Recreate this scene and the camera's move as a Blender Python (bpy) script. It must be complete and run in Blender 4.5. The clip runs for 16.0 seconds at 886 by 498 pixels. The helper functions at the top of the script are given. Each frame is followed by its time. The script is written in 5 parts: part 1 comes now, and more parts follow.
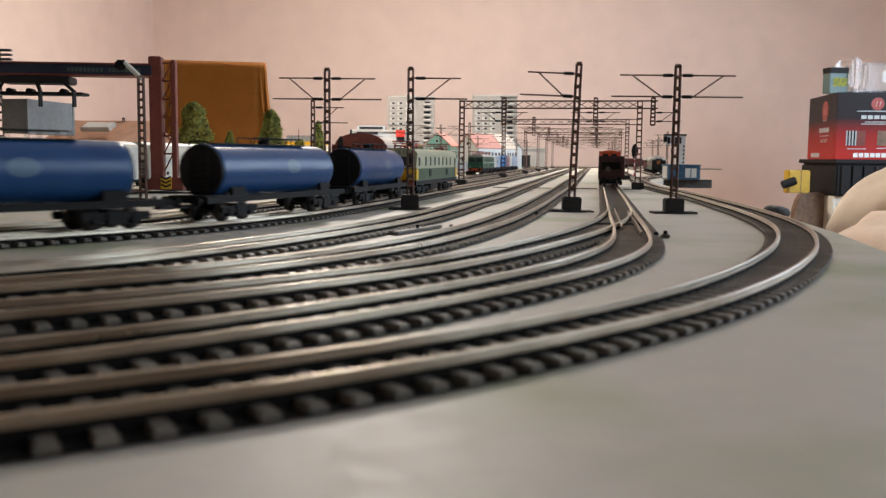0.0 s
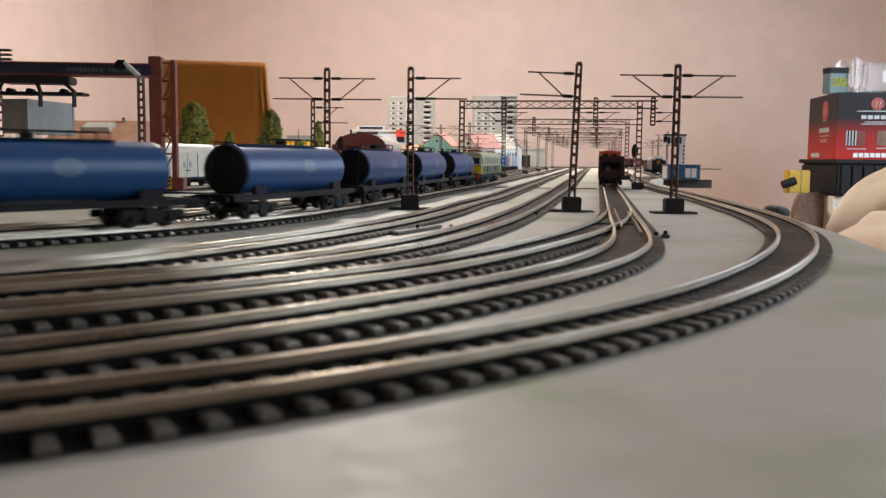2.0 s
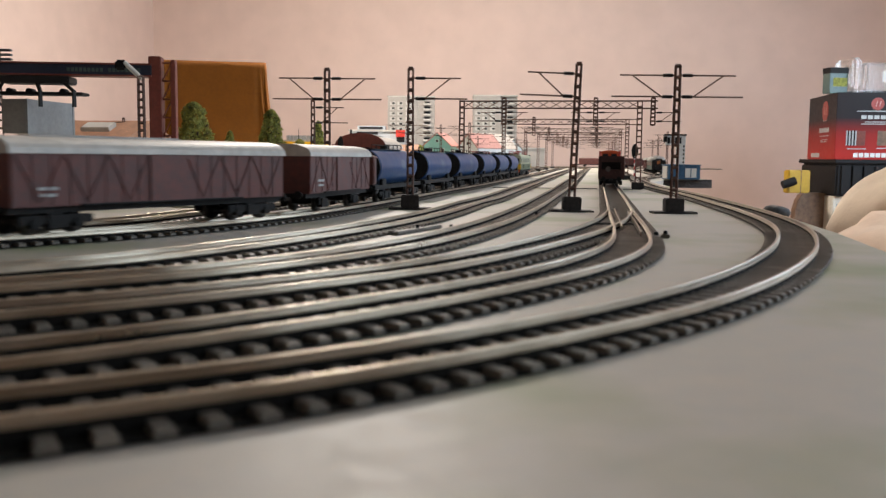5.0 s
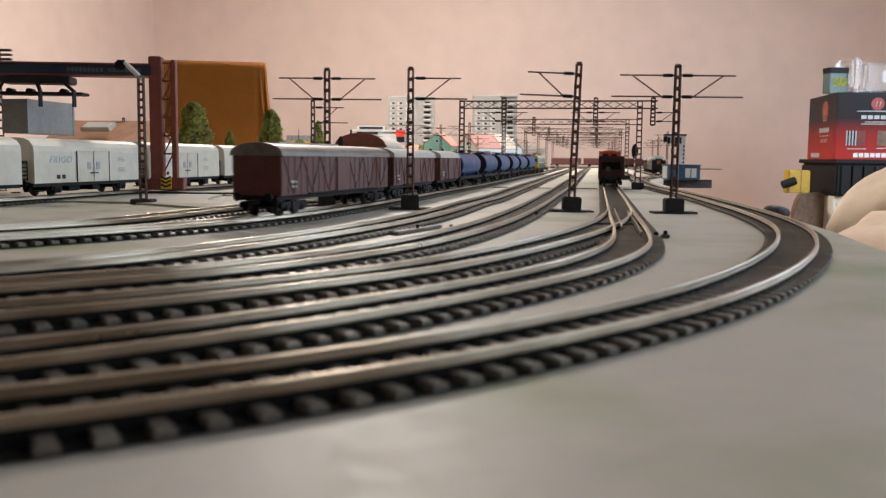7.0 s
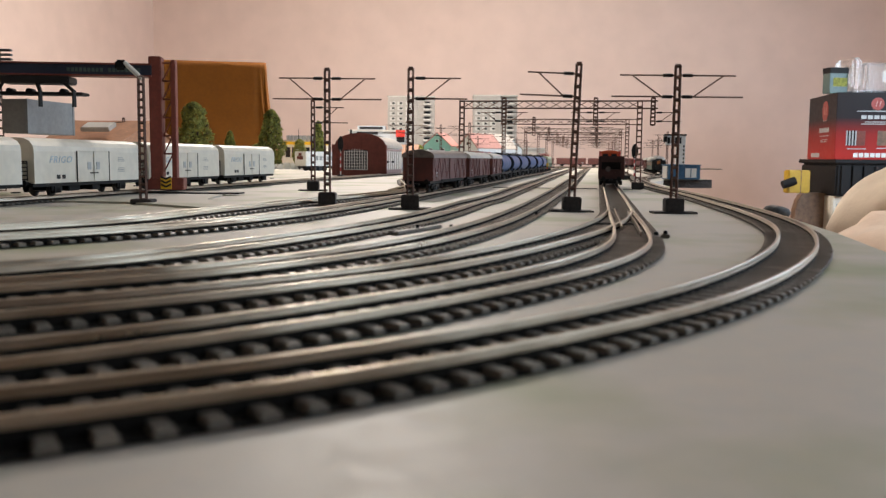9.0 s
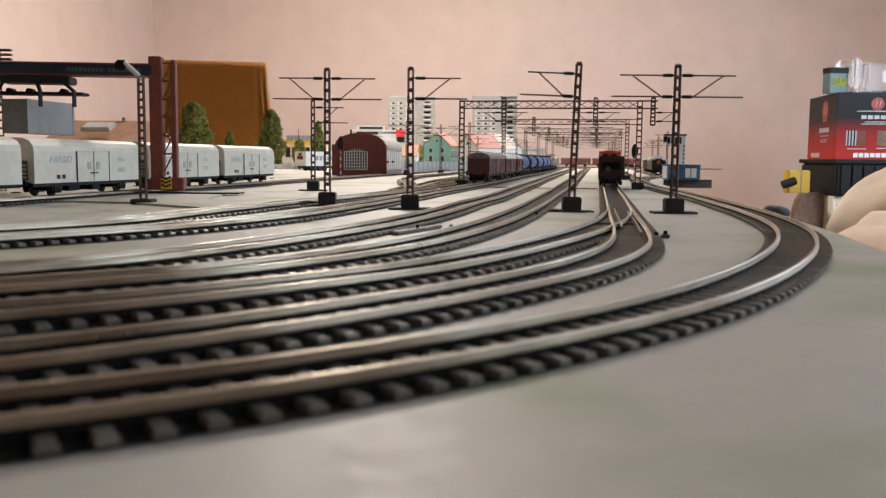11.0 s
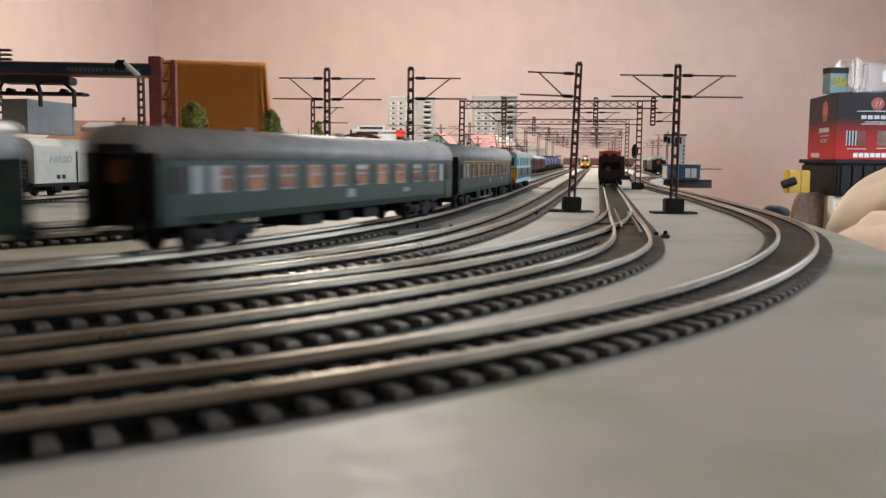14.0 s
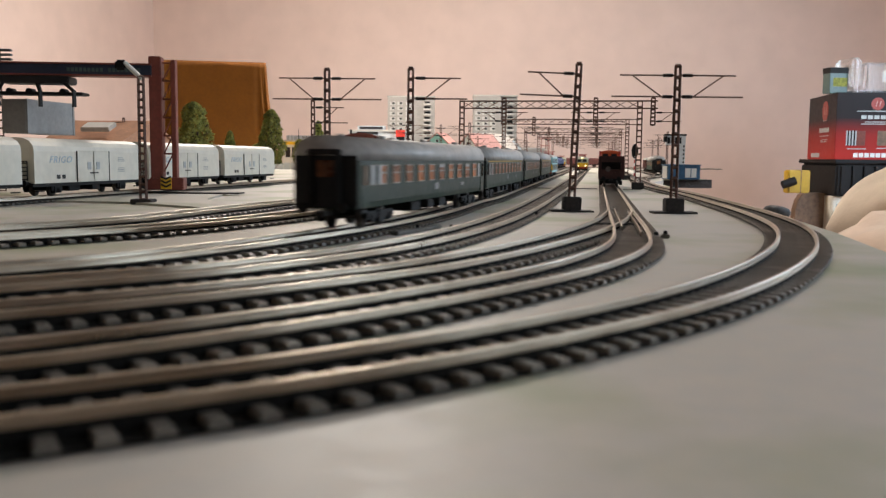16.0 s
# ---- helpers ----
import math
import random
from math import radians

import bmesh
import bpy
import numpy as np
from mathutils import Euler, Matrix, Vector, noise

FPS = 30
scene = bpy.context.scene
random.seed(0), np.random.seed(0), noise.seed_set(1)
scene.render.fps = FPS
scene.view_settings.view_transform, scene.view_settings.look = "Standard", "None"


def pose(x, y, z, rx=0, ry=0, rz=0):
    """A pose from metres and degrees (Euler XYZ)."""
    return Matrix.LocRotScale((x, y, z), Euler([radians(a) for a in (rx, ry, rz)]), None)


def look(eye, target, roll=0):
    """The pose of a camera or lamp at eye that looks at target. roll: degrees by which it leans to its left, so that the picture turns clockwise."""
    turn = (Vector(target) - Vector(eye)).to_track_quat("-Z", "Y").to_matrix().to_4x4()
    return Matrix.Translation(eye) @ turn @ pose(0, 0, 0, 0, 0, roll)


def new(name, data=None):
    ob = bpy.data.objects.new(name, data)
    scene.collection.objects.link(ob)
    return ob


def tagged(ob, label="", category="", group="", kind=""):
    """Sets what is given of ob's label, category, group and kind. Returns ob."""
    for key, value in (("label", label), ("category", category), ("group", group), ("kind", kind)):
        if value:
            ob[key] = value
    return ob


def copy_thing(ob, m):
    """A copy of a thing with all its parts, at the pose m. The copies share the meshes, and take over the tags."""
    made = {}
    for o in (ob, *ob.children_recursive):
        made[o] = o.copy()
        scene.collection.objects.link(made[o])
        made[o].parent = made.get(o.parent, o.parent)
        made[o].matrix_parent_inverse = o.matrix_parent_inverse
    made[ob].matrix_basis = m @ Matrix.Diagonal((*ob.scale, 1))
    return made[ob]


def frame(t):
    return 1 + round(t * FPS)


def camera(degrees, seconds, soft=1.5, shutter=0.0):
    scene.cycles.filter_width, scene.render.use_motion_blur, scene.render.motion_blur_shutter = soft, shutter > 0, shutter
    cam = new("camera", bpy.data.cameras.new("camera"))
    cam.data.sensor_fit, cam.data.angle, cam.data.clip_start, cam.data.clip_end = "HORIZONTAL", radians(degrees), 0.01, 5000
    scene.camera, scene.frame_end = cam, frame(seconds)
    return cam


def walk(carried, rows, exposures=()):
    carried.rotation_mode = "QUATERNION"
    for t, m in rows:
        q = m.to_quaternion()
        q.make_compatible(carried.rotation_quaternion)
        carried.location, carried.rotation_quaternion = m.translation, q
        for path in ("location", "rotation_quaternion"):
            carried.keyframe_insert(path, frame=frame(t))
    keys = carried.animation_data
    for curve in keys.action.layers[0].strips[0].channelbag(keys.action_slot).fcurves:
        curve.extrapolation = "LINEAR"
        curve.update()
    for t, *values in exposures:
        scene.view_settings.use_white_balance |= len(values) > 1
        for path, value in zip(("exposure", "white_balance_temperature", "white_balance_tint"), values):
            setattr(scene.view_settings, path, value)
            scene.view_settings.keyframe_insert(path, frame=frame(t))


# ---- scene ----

# ---- camera: stands on the board, 41.5 mm above it ----
cam = camera(52.2, 16.0, soft=1.3, shutter=0.5)
cam.data.dof.use_dof = True
cam.data.dof.focus_distance = 1.15
cam.data.dof.aperture_fstop = 25.0
EYE = (0, 0, 0.0415)
AIM = look(EYE, (0, 1, 0.0415 - 0.1003), 0.55)
walk(cam, [(0, AIM), (16, AIM)])
scene.view_settings.exposure = 0.0

# yard axes: U runs along the straight tracks, V to their right
YAW = radians(9.6)
DU = Vector((math.sin(YAW), math.cos(YAW)))
DV = Vector((math.cos(YAW), -math.sin(YAW)))


def uv(u, v):
    return DU * u + DV * v


# ---- light ----
world = bpy.data.worlds.new("world")
scene.world = world
world.use_nodes = True
wn = world.node_tree
bg = wn.nodes["Background"]
sky = wn.nodes.new("ShaderNodeTexSky")
sky.sky_type = "NISHITA"
sky.sun_disc = False
sky.sun_elevation = radians(35)
wn.links.new(sky.outputs[0], bg.inputs[0])
bg.inputs[1].default_value = 0.1


def area(name, m, sx, sy, power, colour):
    la = bpy.data.lights.new(name, "AREA")
    la.shape, la.size, la.size_y, la.energy, la.color = "RECTANGLE", sx, sy, power, colour
    ob = new(name, la)
    ob.matrix_world = m
    return ob


CEIL = 1.82
area("ceiling_lamp_light", look((-0.3, 3.65, CEIL - 0.14), (-0.3, 3.65, 0)), 0.3, 0.3, 76, (1.0, 0.90, 0.81))
area("window_daylight", look((*uv(3.0, 1.93), 0.75), (*uv(3.3, 0), 0.1)), 1.3, 1.2, 50, (0.66, 0.82, 1.0))
area("near_window_daylight", look((*uv(0.70, 1.93), 0.75), (*uv(0.55, 0), 0.1)), 1.0, 1.2, 18, (0.72, 0.86, 1.0))

# ---- materials ----


def mat(name, col, rough=0.5, metal=0.0, var=0.12, scale=60.0, bump=0.0, fine=4.0, col2=None, spec=0.5, emit=None, island=0.0, stain=None):
    m = bpy.data.materials.new(name)
    m.use_nodes = True
    t = m.node_tree
    b = t.nodes["Principled BSDF"]
    b.inputs["Roughness"].default_value, b.inputs["Metallic"].default_value = rough, metal
    b.inputs["Specular IOR Level"].default_value = spec
    co = t.nodes.new("ShaderNodeTexCoord")
    n1, n2 = t.nodes.new("ShaderNodeTexNoise"), t.nodes.new("ShaderNodeTexNoise")
    for n, s in ((n1, scale), (n2, scale * fine)):
        n.inputs["Scale"].default_value, n.inputs["Detail"].default_value = s, 4
        t.links.new(co.outputs["Object"], n.inputs["Vector"])
    add = t.nodes.new("ShaderNodeMath")
    add.operation = "ADD"
    t.links.new(n1.outputs[0], add.inputs[0])
    t.links.new(n2.outputs[0], add.inputs[1])
    ramp = t.nodes.new("ShaderNodeValToRGB")
    dark = col2 or tuple(c * (1 - 1.6 * var) for c in col)
    light = col if col2 else tuple(min(1, c * (1 + 1.2 * var)) for c in col)
    ramp.color_ramp.elements[0].position, ramp.color_ramp.elements[1].position = 0.35, 0.65
    ramp.color_ramp.elements[0].color, ramp.color_ramp.elements[1].color = (*dark, 1), (*light, 1)
    half = t.nodes.new("ShaderNodeMath")
    half.operation = "MULTIPLY"
    half.inputs[1].default_value = 0.5
    t.links.new(add.outputs[0], half.inputs[0])
    t.links.new(half.outputs[0], ramp.inputs[0])
    out = ramp.outputs[0]
    if island:
        info = t.nodes.new("ShaderNodeObjectInfo")
        hs = t.nodes.new("ShaderNodeHueSaturation")
        mr = t.nodes.new("ShaderNodeMapRange")
        mr.inputs["To Min"].default_value, mr.inputs["To Max"].default_value = 1 - island, 1 + island
        t.links.new(info.outputs["Random"], mr.inputs["Value"])
        t.links.new(mr.outputs[0], hs.inputs["Value"])
        t.links.new(out, hs.inputs["Color"])
        out = hs.outputs[0]
    if stain:
        n3 = t.nodes.new("ShaderNodeTexNoise")
        n3.inputs["Scale"].default_value, n3.inputs["Detail"].default_value = stain[1], 5
        t.links.new(co.outputs["Object"], n3.inputs["Vector"])
        r3 = t.nodes.new("ShaderNodeValToRGB")
        r3.color_ramp.elements[0].position, r3.color_ramp.elements[1].position = 0.50, 0.68
        r3.color_ramp.elements[1].color = (0.8, 0.8, 0.8, 1)
        mx = t.nodes.new("ShaderNodeMixRGB")
        mx.inputs[2].default_value = (*stain[0], 1)
        t.links.new(n3.outputs[0], r3.inputs[0])
        t.links.new(r3.outputs[0], mx.inputs[0])
        t.links.new(out, mx.inputs[1])
        out = mx.outputs[0]
    t.links.new(out, b.inputs["Base Color"])
    rr = t.nodes.new("ShaderNodeMapRange")
    rr.inputs["To Min"].default_value, rr.inputs["To Max"].default_value = max(0.02, rough - 0.12), min(1, rough + 0.12)
    t.links.new(n2.outputs[0], rr.inputs["Value"])
    t.links.new(rr.outputs[0], b.inputs["Roughness"])
    if bump:
        bp = t.nodes.new("ShaderNodeBump")
        bp.inputs["Strength"].default_value, bp.inputs["Distance"].default_value = 0.6, bump
        t.links.new(n2.outputs[0], bp.inputs["Height"])
        t.links.new(bp.outputs[0], b.inputs["Normal"])
    if emit:
        b.inputs["Emission Color"].default_value, b.inputs["Emission Strength"].default_value = (*emit[0], 1), emit[1]
    return m


M = {
    "board": mat("board", (0.59, 0.54, 0.465), 0.52, spec=0.42, var=0.05, scale=5, bump=0.00012, fine=22, col2=(0.49, 0.475, 0.435), stain=((0.27, 0.32, 0.15), 9.0)),
    "wall": mat("wall", (0.73, 0.575, 0.51), 0.85, var=0.04, scale=0.8, fine=9, bump=0.0),
    "ceiling": mat("ceiling", (0.78, 0.74, 0.68), 0.9, var=0.03, scale=2),
    "floor": mat("floor", (0.30, 0.19, 0.11), 0.45, var=0.2, scale=6),
    "sleeper": mat("sleeper", (0.155, 0.14, 0.118), 0.42, spec=0.45, var=0.2, scale=120, island=0.25),
    "track_black": mat("track_black", (0.012, 0.011, 0.010), 0.9, spec=0.1, var=0.2, scale=200),
    "rail": mat("rail", (0.50, 0.44, 0.35), 0.33, 1.0, var=0.05, scale=25, fine=2.0, col2=(0.36, 0.31, 0.24)),
    "mast": mat("mast", (0.150, 0.085, 0.066), 0.55, spec=0.25, var=0.2, scale=150),
    "concrete": mat("concrete", (0.045, 0.040, 0.038), 0.7, spec=0.3, var=0.2, scale=150),
    "black": mat("black", (0.016, 0.015, 0.015), 0.5, spec=0.3, var=0.2, scale=120),
    "frame": mat("frame", (0.012, 0.011, 0.0105), 0.7, spec=0.25, var=0.3, scale=160),
    "wheel": mat("wheel", (0.10, 0.09, 0.085), 0.4, 0.6, var=0.2, scale=200),
    "tankblue": mat("tankblue", (0.013, 0.075, 0.225), 0.36, spec=0.4, var=0.05, scale=14, col2=(0.011, 0.062, 0.19)),
    "tankgrey": mat("tankgrey", (0.42, 0.44, 0.44), 0.4, var=0.1, scale=60),
    "emblem": mat("emblem", (0.085, 0.16, 0.27), 0.4, var=0.1, scale=60),
    "hopperbrown": mat("hopperbrown", (0.050, 0.021, 0.018), 0.5, spec=0.3, var=0.2, scale=120),
    "boxred": mat("boxred", (0.145, 0.040, 0.031), 0.55, var=0.25, scale=70, col2=(0.085, 0.03, 0.026)),
    "wagonroof": mat("wagonroof", (0.20, 0.165, 0.145), 0.45, var=0.2, scale=60),
    "fadedblue": mat("fadedblue", (0.36, 0.47, 0.56), 0.5, var=0.2, scale=120),
    "roofgrey": mat("roofgrey", (0.40, 0.39, 0.37), 0.5, var=0.15, scale=50),
    "rooflight": mat("rooflight", (0.55, 0.53, 0.49), 0.45, var=0.12, scale=50),
    "coachgreen": mat("coachgreen", (0.019, 0.042, 0.029), 0.42, spec=0.3, var=0.12, scale=50),
    "creamgreen": mat("creamgreen", (0.46, 0.48, 0.33), 0.4, var=0.08, scale=60),
    "locogreen": mat("locogreen", (0.055, 0.115, 0.065), 0.36, var=0.12, scale=60),
    "lightblue": mat("lightblue", (0.36, 0.66, 0.70), 0.36, var=0.06, scale=60),
    "greygreen": mat("greygreen", (0.075, 0.125, 0.115), 0.4, var=0.1, scale=60),
    "darkgreen": mat("darkgreen", (0.02, 0.10, 0.06), 0.36, var=0.1, scale=60),
    "caseyellow": mat("caseyellow", (0.50, 0.30, 0.015), 0.45, var=0.08, scale=20),
    "yellow": mat("yellow", (0.84, 0.50, 0.02), 0.42, var=0.08, scale=60),
    "orange": mat("orange", (0.62, 0.10, 0.03), 0.45, var=0.1, scale=60),
    "red": mat("red", (0.50, 0.035, 0.025), 0.42, var=0.1, scale=60),
    "pantored": mat("pantored", (0.30, 0.045, 0.035), 0.5, var=0.15, scale=90),
    "white": mat("white", (0.76, 0.75, 0.71), 0.45, var=0.05, scale=40),
    "cream": mat("cream", (0.70, 0.66, 0.56), 0.45, var=0.06, scale=30),
    "glassdark": mat("glassdark", (0.03, 0.032, 0.035), 0.12, var=0.1, scale=20),
    "windowpink": mat("windowpink", (0.50, 0.17, 0.05), 0.3, var=0.5, scale=45, col2=(0.16, 0.06, 0.03), spec=0.3, island=0.45),
    "winframe": mat("winframe", (0.36, 0.36, 0.33), 0.4, 0.3, var=0.05),
    "lamp": mat("lamp", (0.9, 0.85, 0.6), 0.3, emit=((1.0, 0.85, 0.45), 4.0)),
    "brick": mat("brick", (0.165, 0.040, 0.028), 0.7, var=0.18, scale=90, bump=0.0003),
    "brickpale": mat("brickpale", (0.36, 0.26, 0.24), 0.7, var=0.12, scale=90),
    "roofpale": mat("roofpale", (0.50, 0.44, 0.38), 0.6, var=0.1, scale=40),
    "roofpink": mat("roofpink", (0.50, 0.26, 0.22), 0.6, var=0.12, scale=60),
    "rooforange": mat("rooforange", (0.50, 0.25, 0.14), 0.6, var=0.1, scale=50),
    "turquoise": mat("turquoise", (0.22, 0.46, 0.42), 0.6, var=0.06, scale=40),
    "housewhite": mat("housewhite", (0.66, 0.68, 0.68), 0.6, var=0.05, scale=40),
    "towergrey": mat("towergrey", (0.31, 0.29, 0.265), 0.7, var=0.06, scale=30),
    "towerlight": mat("towerlight", (0.45, 0.435, 0.40), 0.6, var=0.06, scale=30),
    "leaf": mat("leaf", (0.36, 0.345, 0.06), 0.8, var=0.4, scale=60, col2=(0.06, 0.08, 0.018)),
    "bark": mat("bark", (0.07, 0.045, 0.03), 0.8, var=0.3, scale=150),
    "cloth": mat("cloth", (0.185, 0.064, 0.008), 0.9, spec=0.2, var=0.09, scale=9, bump=0.0006, fine=12),
    "craneblue": mat("craneblue", (0.022, 0.035, 0.065), 0.4, var=0.12, scale=80),
    "cranered": mat("cranered", (0.22, 0.052, 0.036), 0.5, var=0.12, scale=80),
    "containergrey": mat("containergrey", (0.30, 0.305, 0.30), 0.55, var=0.08, scale=60),
    "shedblue": mat("shedblue", (0.045, 0.13, 0.24), 0.5, var=0.12, scale=60),
    "platform": mat("platform", (0.13, 0.135, 0.14), 0.8, var=0.35, scale=70),
    "boxblack": mat("boxblack", (0.012, 0.011, 0.011), 0.6, spec=0.2, var=0.15, scale=12),
    "boxscarlet": mat("boxscarlet", (0.52, 0.025, 0.02), 0.5, spec=0.2, var=0.1, scale=10),
    "pillow": mat("pillow", (0.72, 0.60, 0.47), 0.9, var=0.05, scale=8, bump=0.004, fine=3),
    "sheet": mat("sheet", (0.74, 0.57, 0.44), 0.9, var=0.05, scale=6, bump=0.003, fine=4),
    "plastic": mat("plastic", (0.88, 0.87, 0.86), 0.2, var=0.02, scale=4),
    "wood": mat("wood", (0.16, 0.09, 0.05), 0.5, var=0.25, scale=14),
    "containerblue": mat("containerblue", (0.06, 0.30, 0.62), 0.5, var=0.1, scale=60),
    "fence": mat("fence", (0.50, 0.56, 0.66), 0.6, var=0.1, scale=60),
    "hallgrey": mat("hallgrey", (0.40, 0.43, 0.46), 0.6, var=0.06, scale=30),
    "asphalt": mat("asphalt", (0.06, 0.058, 0.055), 0.8, var=0.2, scale=70),
}
M["shade"] = mat("shade", (0.9, 0.85, 0.75), 0.5, emit=((1.0, 0.85, 0.65), 4.0))
carton = M["boxscarlet"].node_tree
grad = carton.nodes.new("ShaderNodeValToRGB")
grad.color_ramp.elements[0].position, grad.color_ramp.elements[0].color = 0.06, (0.40, 0.022, 0.015, 1)
grad.color_ramp.elements[1].position, grad.color_ramp.elements[1].color = 0.62, (0.016, 0.012, 0.013, 1)
mid = grad.color_ramp.elements.new(0.38)
mid.color = (0.24, 0.014, 0.011, 1)
sep, crd = carton.nodes.new("ShaderNodeSeparateXYZ"), carton.nodes.new("ShaderNodeTexCoord")
carton.links.new(crd.outputs["Generated"], sep.inputs[0])
carton.links.new(sep.outputs[2], grad.inputs[0])
carton.links.new(grad.outputs[0], carton.nodes["Principled BSDF"].inputs["Base Color"])
clear = M["plastic"].node_tree.nodes["Principled BSDF"]
clear.inputs["Transmission Weight"].default_value = 0.92

# ---- mesh helpers ----


def part(name, bm, material, parent=None, label=""):
    me = bpy.data.meshes.new(name)
    bmesh.ops.recalc_face_normals(bm, faces=bm.faces)
    bm.to_mesh(me)
    bm.free()
    me.materials.append(M[material] if isinstance(material, str) else material)
    ob = new(name, me)
    if parent:
        ob.parent = parent
    if label:
        ob["label"] = label
    return ob


def thing(name, label, category, group="", m=None, kind=""):
    ob = tagged(new(name), label, category, group, kind)
    if m is not None:
        ob.matrix_basis = m
    return ob


def box(bm, x0, x1, y0, y1, z0, z1, bevel=0.0):
    vs = [bm.verts.new((x, y, z)) for x in (x0, x1) for y in (y0, y1) for z in (z0, z1)]
    fs = [bm.faces.new([vs[i] for i in q]) for q in ((0, 1, 3, 2), (4, 6, 7, 5), (0, 4, 5, 1), (2, 3, 7, 6), (0, 2, 6, 4), (1, 5, 7, 3))]
    if bevel:
        es = {e for f in fs for e in f.edges}
        bmesh.ops.bevel(bm, geom=list(es), offset=bevel, segments=2, affect="EDGES")
    return bm


def bar(bm, p, q, r, seg=8, flat=False):
    p, q = Vector(p), Vector(q)
    d = (q - p).normalized()
    a = d.orthogonal().normalized() if abs(d.z) > 0.99 or abs(d.z) < 0.01 else d.cross(Vector((0, 0, 1))).normalized()
    b = d.cross(a)
    n = 4 if flat else seg
    off = math.pi / 4 if flat else 0
    rings = []
    for c in (p, q):
        rings.append([bm.verts.new(c + (a * math.cos(off + 2 * math.pi * i / n) + b * math.sin(off + 2 * math.pi * i / n)) * r) for i in range(n)])
    for i in range(n):
        j = (i + 1) % n
        bm.faces.new((rings[0][i], rings[0][j], rings[1][j], rings[1][i]))
    bm.faces.new(rings[0][::-1])
    bm.faces.new(rings[1])
    return bm


def prism(bm, profile, x0, x1, axis="x"):
    """A closed profile drawn along x (points y, z) or along y (points x, z)."""
    def at(x, p):
        return (x, p[0], p[1]) if axis == "x" else (p[0], x, p[1])
    a = [bm.verts.new(at(x0, p)) for p in profile]
    b = [bm.verts.new(at(x1, p)) for p in profile]
    n = len(profile)
    for i in range(n):
        j = (i + 1) % n
        bm.faces.new((a[i], a[j], b[j], b[i]))
    bm.faces.new(a[::-1])
    bm.faces.new(b)
    return bm


def B():
    return bmesh.new()


def arch(w, z0, z1, n=10, flat=0.0):
    """Half-ellipse profile over the width w from z0 up to z1."""
    pts = []
    for i in range(n + 1):
        a = math.pi * i / n
        pts.append((w / 2 * math.cos(a), z0 + (z1 - z0) * math.sin(a) ** (1 - flat)))
    return pts


def smooth(ob):
    for p in ob.data.polygons:
        p.use_smooth = True
    return ob


# ---- track lines ----


class Line:
    """A smooth line through points, run along by its length."""

    def __init__(self, pts, near_radius=0.7, near_length=0.9, far=(), near_straight=0.0):
        pts = [Vector(p) for p in pts]
        # the near end goes on round the curve, out of view
        h = (pts[0] - pts[1]).normalized()
        ext, p, step = [], pts[0].copy(), 0.03
        run = 0.0
        while run < near_length:
            ang = math.atan2(h.y, h.x)
            if math.atan2(DU.x * h.y - DU.y * h.x, h.dot(DU)) > 0.02 or h.dot(DU) < 0:
                ang -= step / near_radius
            h = Vector((math.cos(ang), math.sin(ang)))
            p = p + h * step
            run += step
            ext.append(p.copy())
        self.near = run
        ctrl = ext[::-1][:-1] + pts + [Vector(q) for q in far]
        ctrl = [2 * ctrl[0] - ctrl[1]] + ctrl + [2 * ctrl[-1] - ctrl[-2]]
        out = []
        for i in range(1, len(ctrl) - 2):
            a, b, c, d = ctrl[i - 1:i + 3]
            n = max(2, int((c - b).length / 0.002))
            for k in range(n):
                t = k / n
                m1 = (c - a) * ((c - b).length / ((b - a).length + (c - b).length))
                m2 = (d - b) * ((c - b).length / ((c - b).length + (d - c).length))
                out.append((2 * t ** 3 - 3 * t * t + 1) * b + (t ** 3 - 2 * t * t + t) * m1 + (3 * t * t - 2 * t ** 3) * c + (t ** 3 - t * t) * m2)
        out.append(ctrl[-2])
        self.p = np.array([tuple(v) for v in out])
        self.s = np.concatenate(([0], np.cumsum(np.hypot(*np.diff(self.p, axis=0).T))))
        self.length = self.s[-1]

    def at(self, s):
        s = min(max(s, 0), self.length)
        return Vector((np.interp(s, self.s, self.p[:, 0]), np.interp(s, self.s, self.p[:, 1])))

    def way(self, s):
        return (self.at(s + 0.004) - self.at(s - 0.004)).normalized()

    def where(self, p):
        """The length along the line nearest to p."""
        return float(self.s[np.argmin(np.hypot(self.p[:, 0] - p[0], self.p[:, 1] - p[1]))])


RAIL_Z = 0.0055


def straight(v, u0, u1, n=4):
    return [uv(u0 + (u1 - u0) * i / (n - 1), v) for i in range(n)]


def loop_right(v, u, r, turn=180, n=9):
    return [uv(u + r * math.sin(radians(turn * i / n)), v + r - r * math.cos(radians(turn * i / n))) for i in range(1, n + 1)]


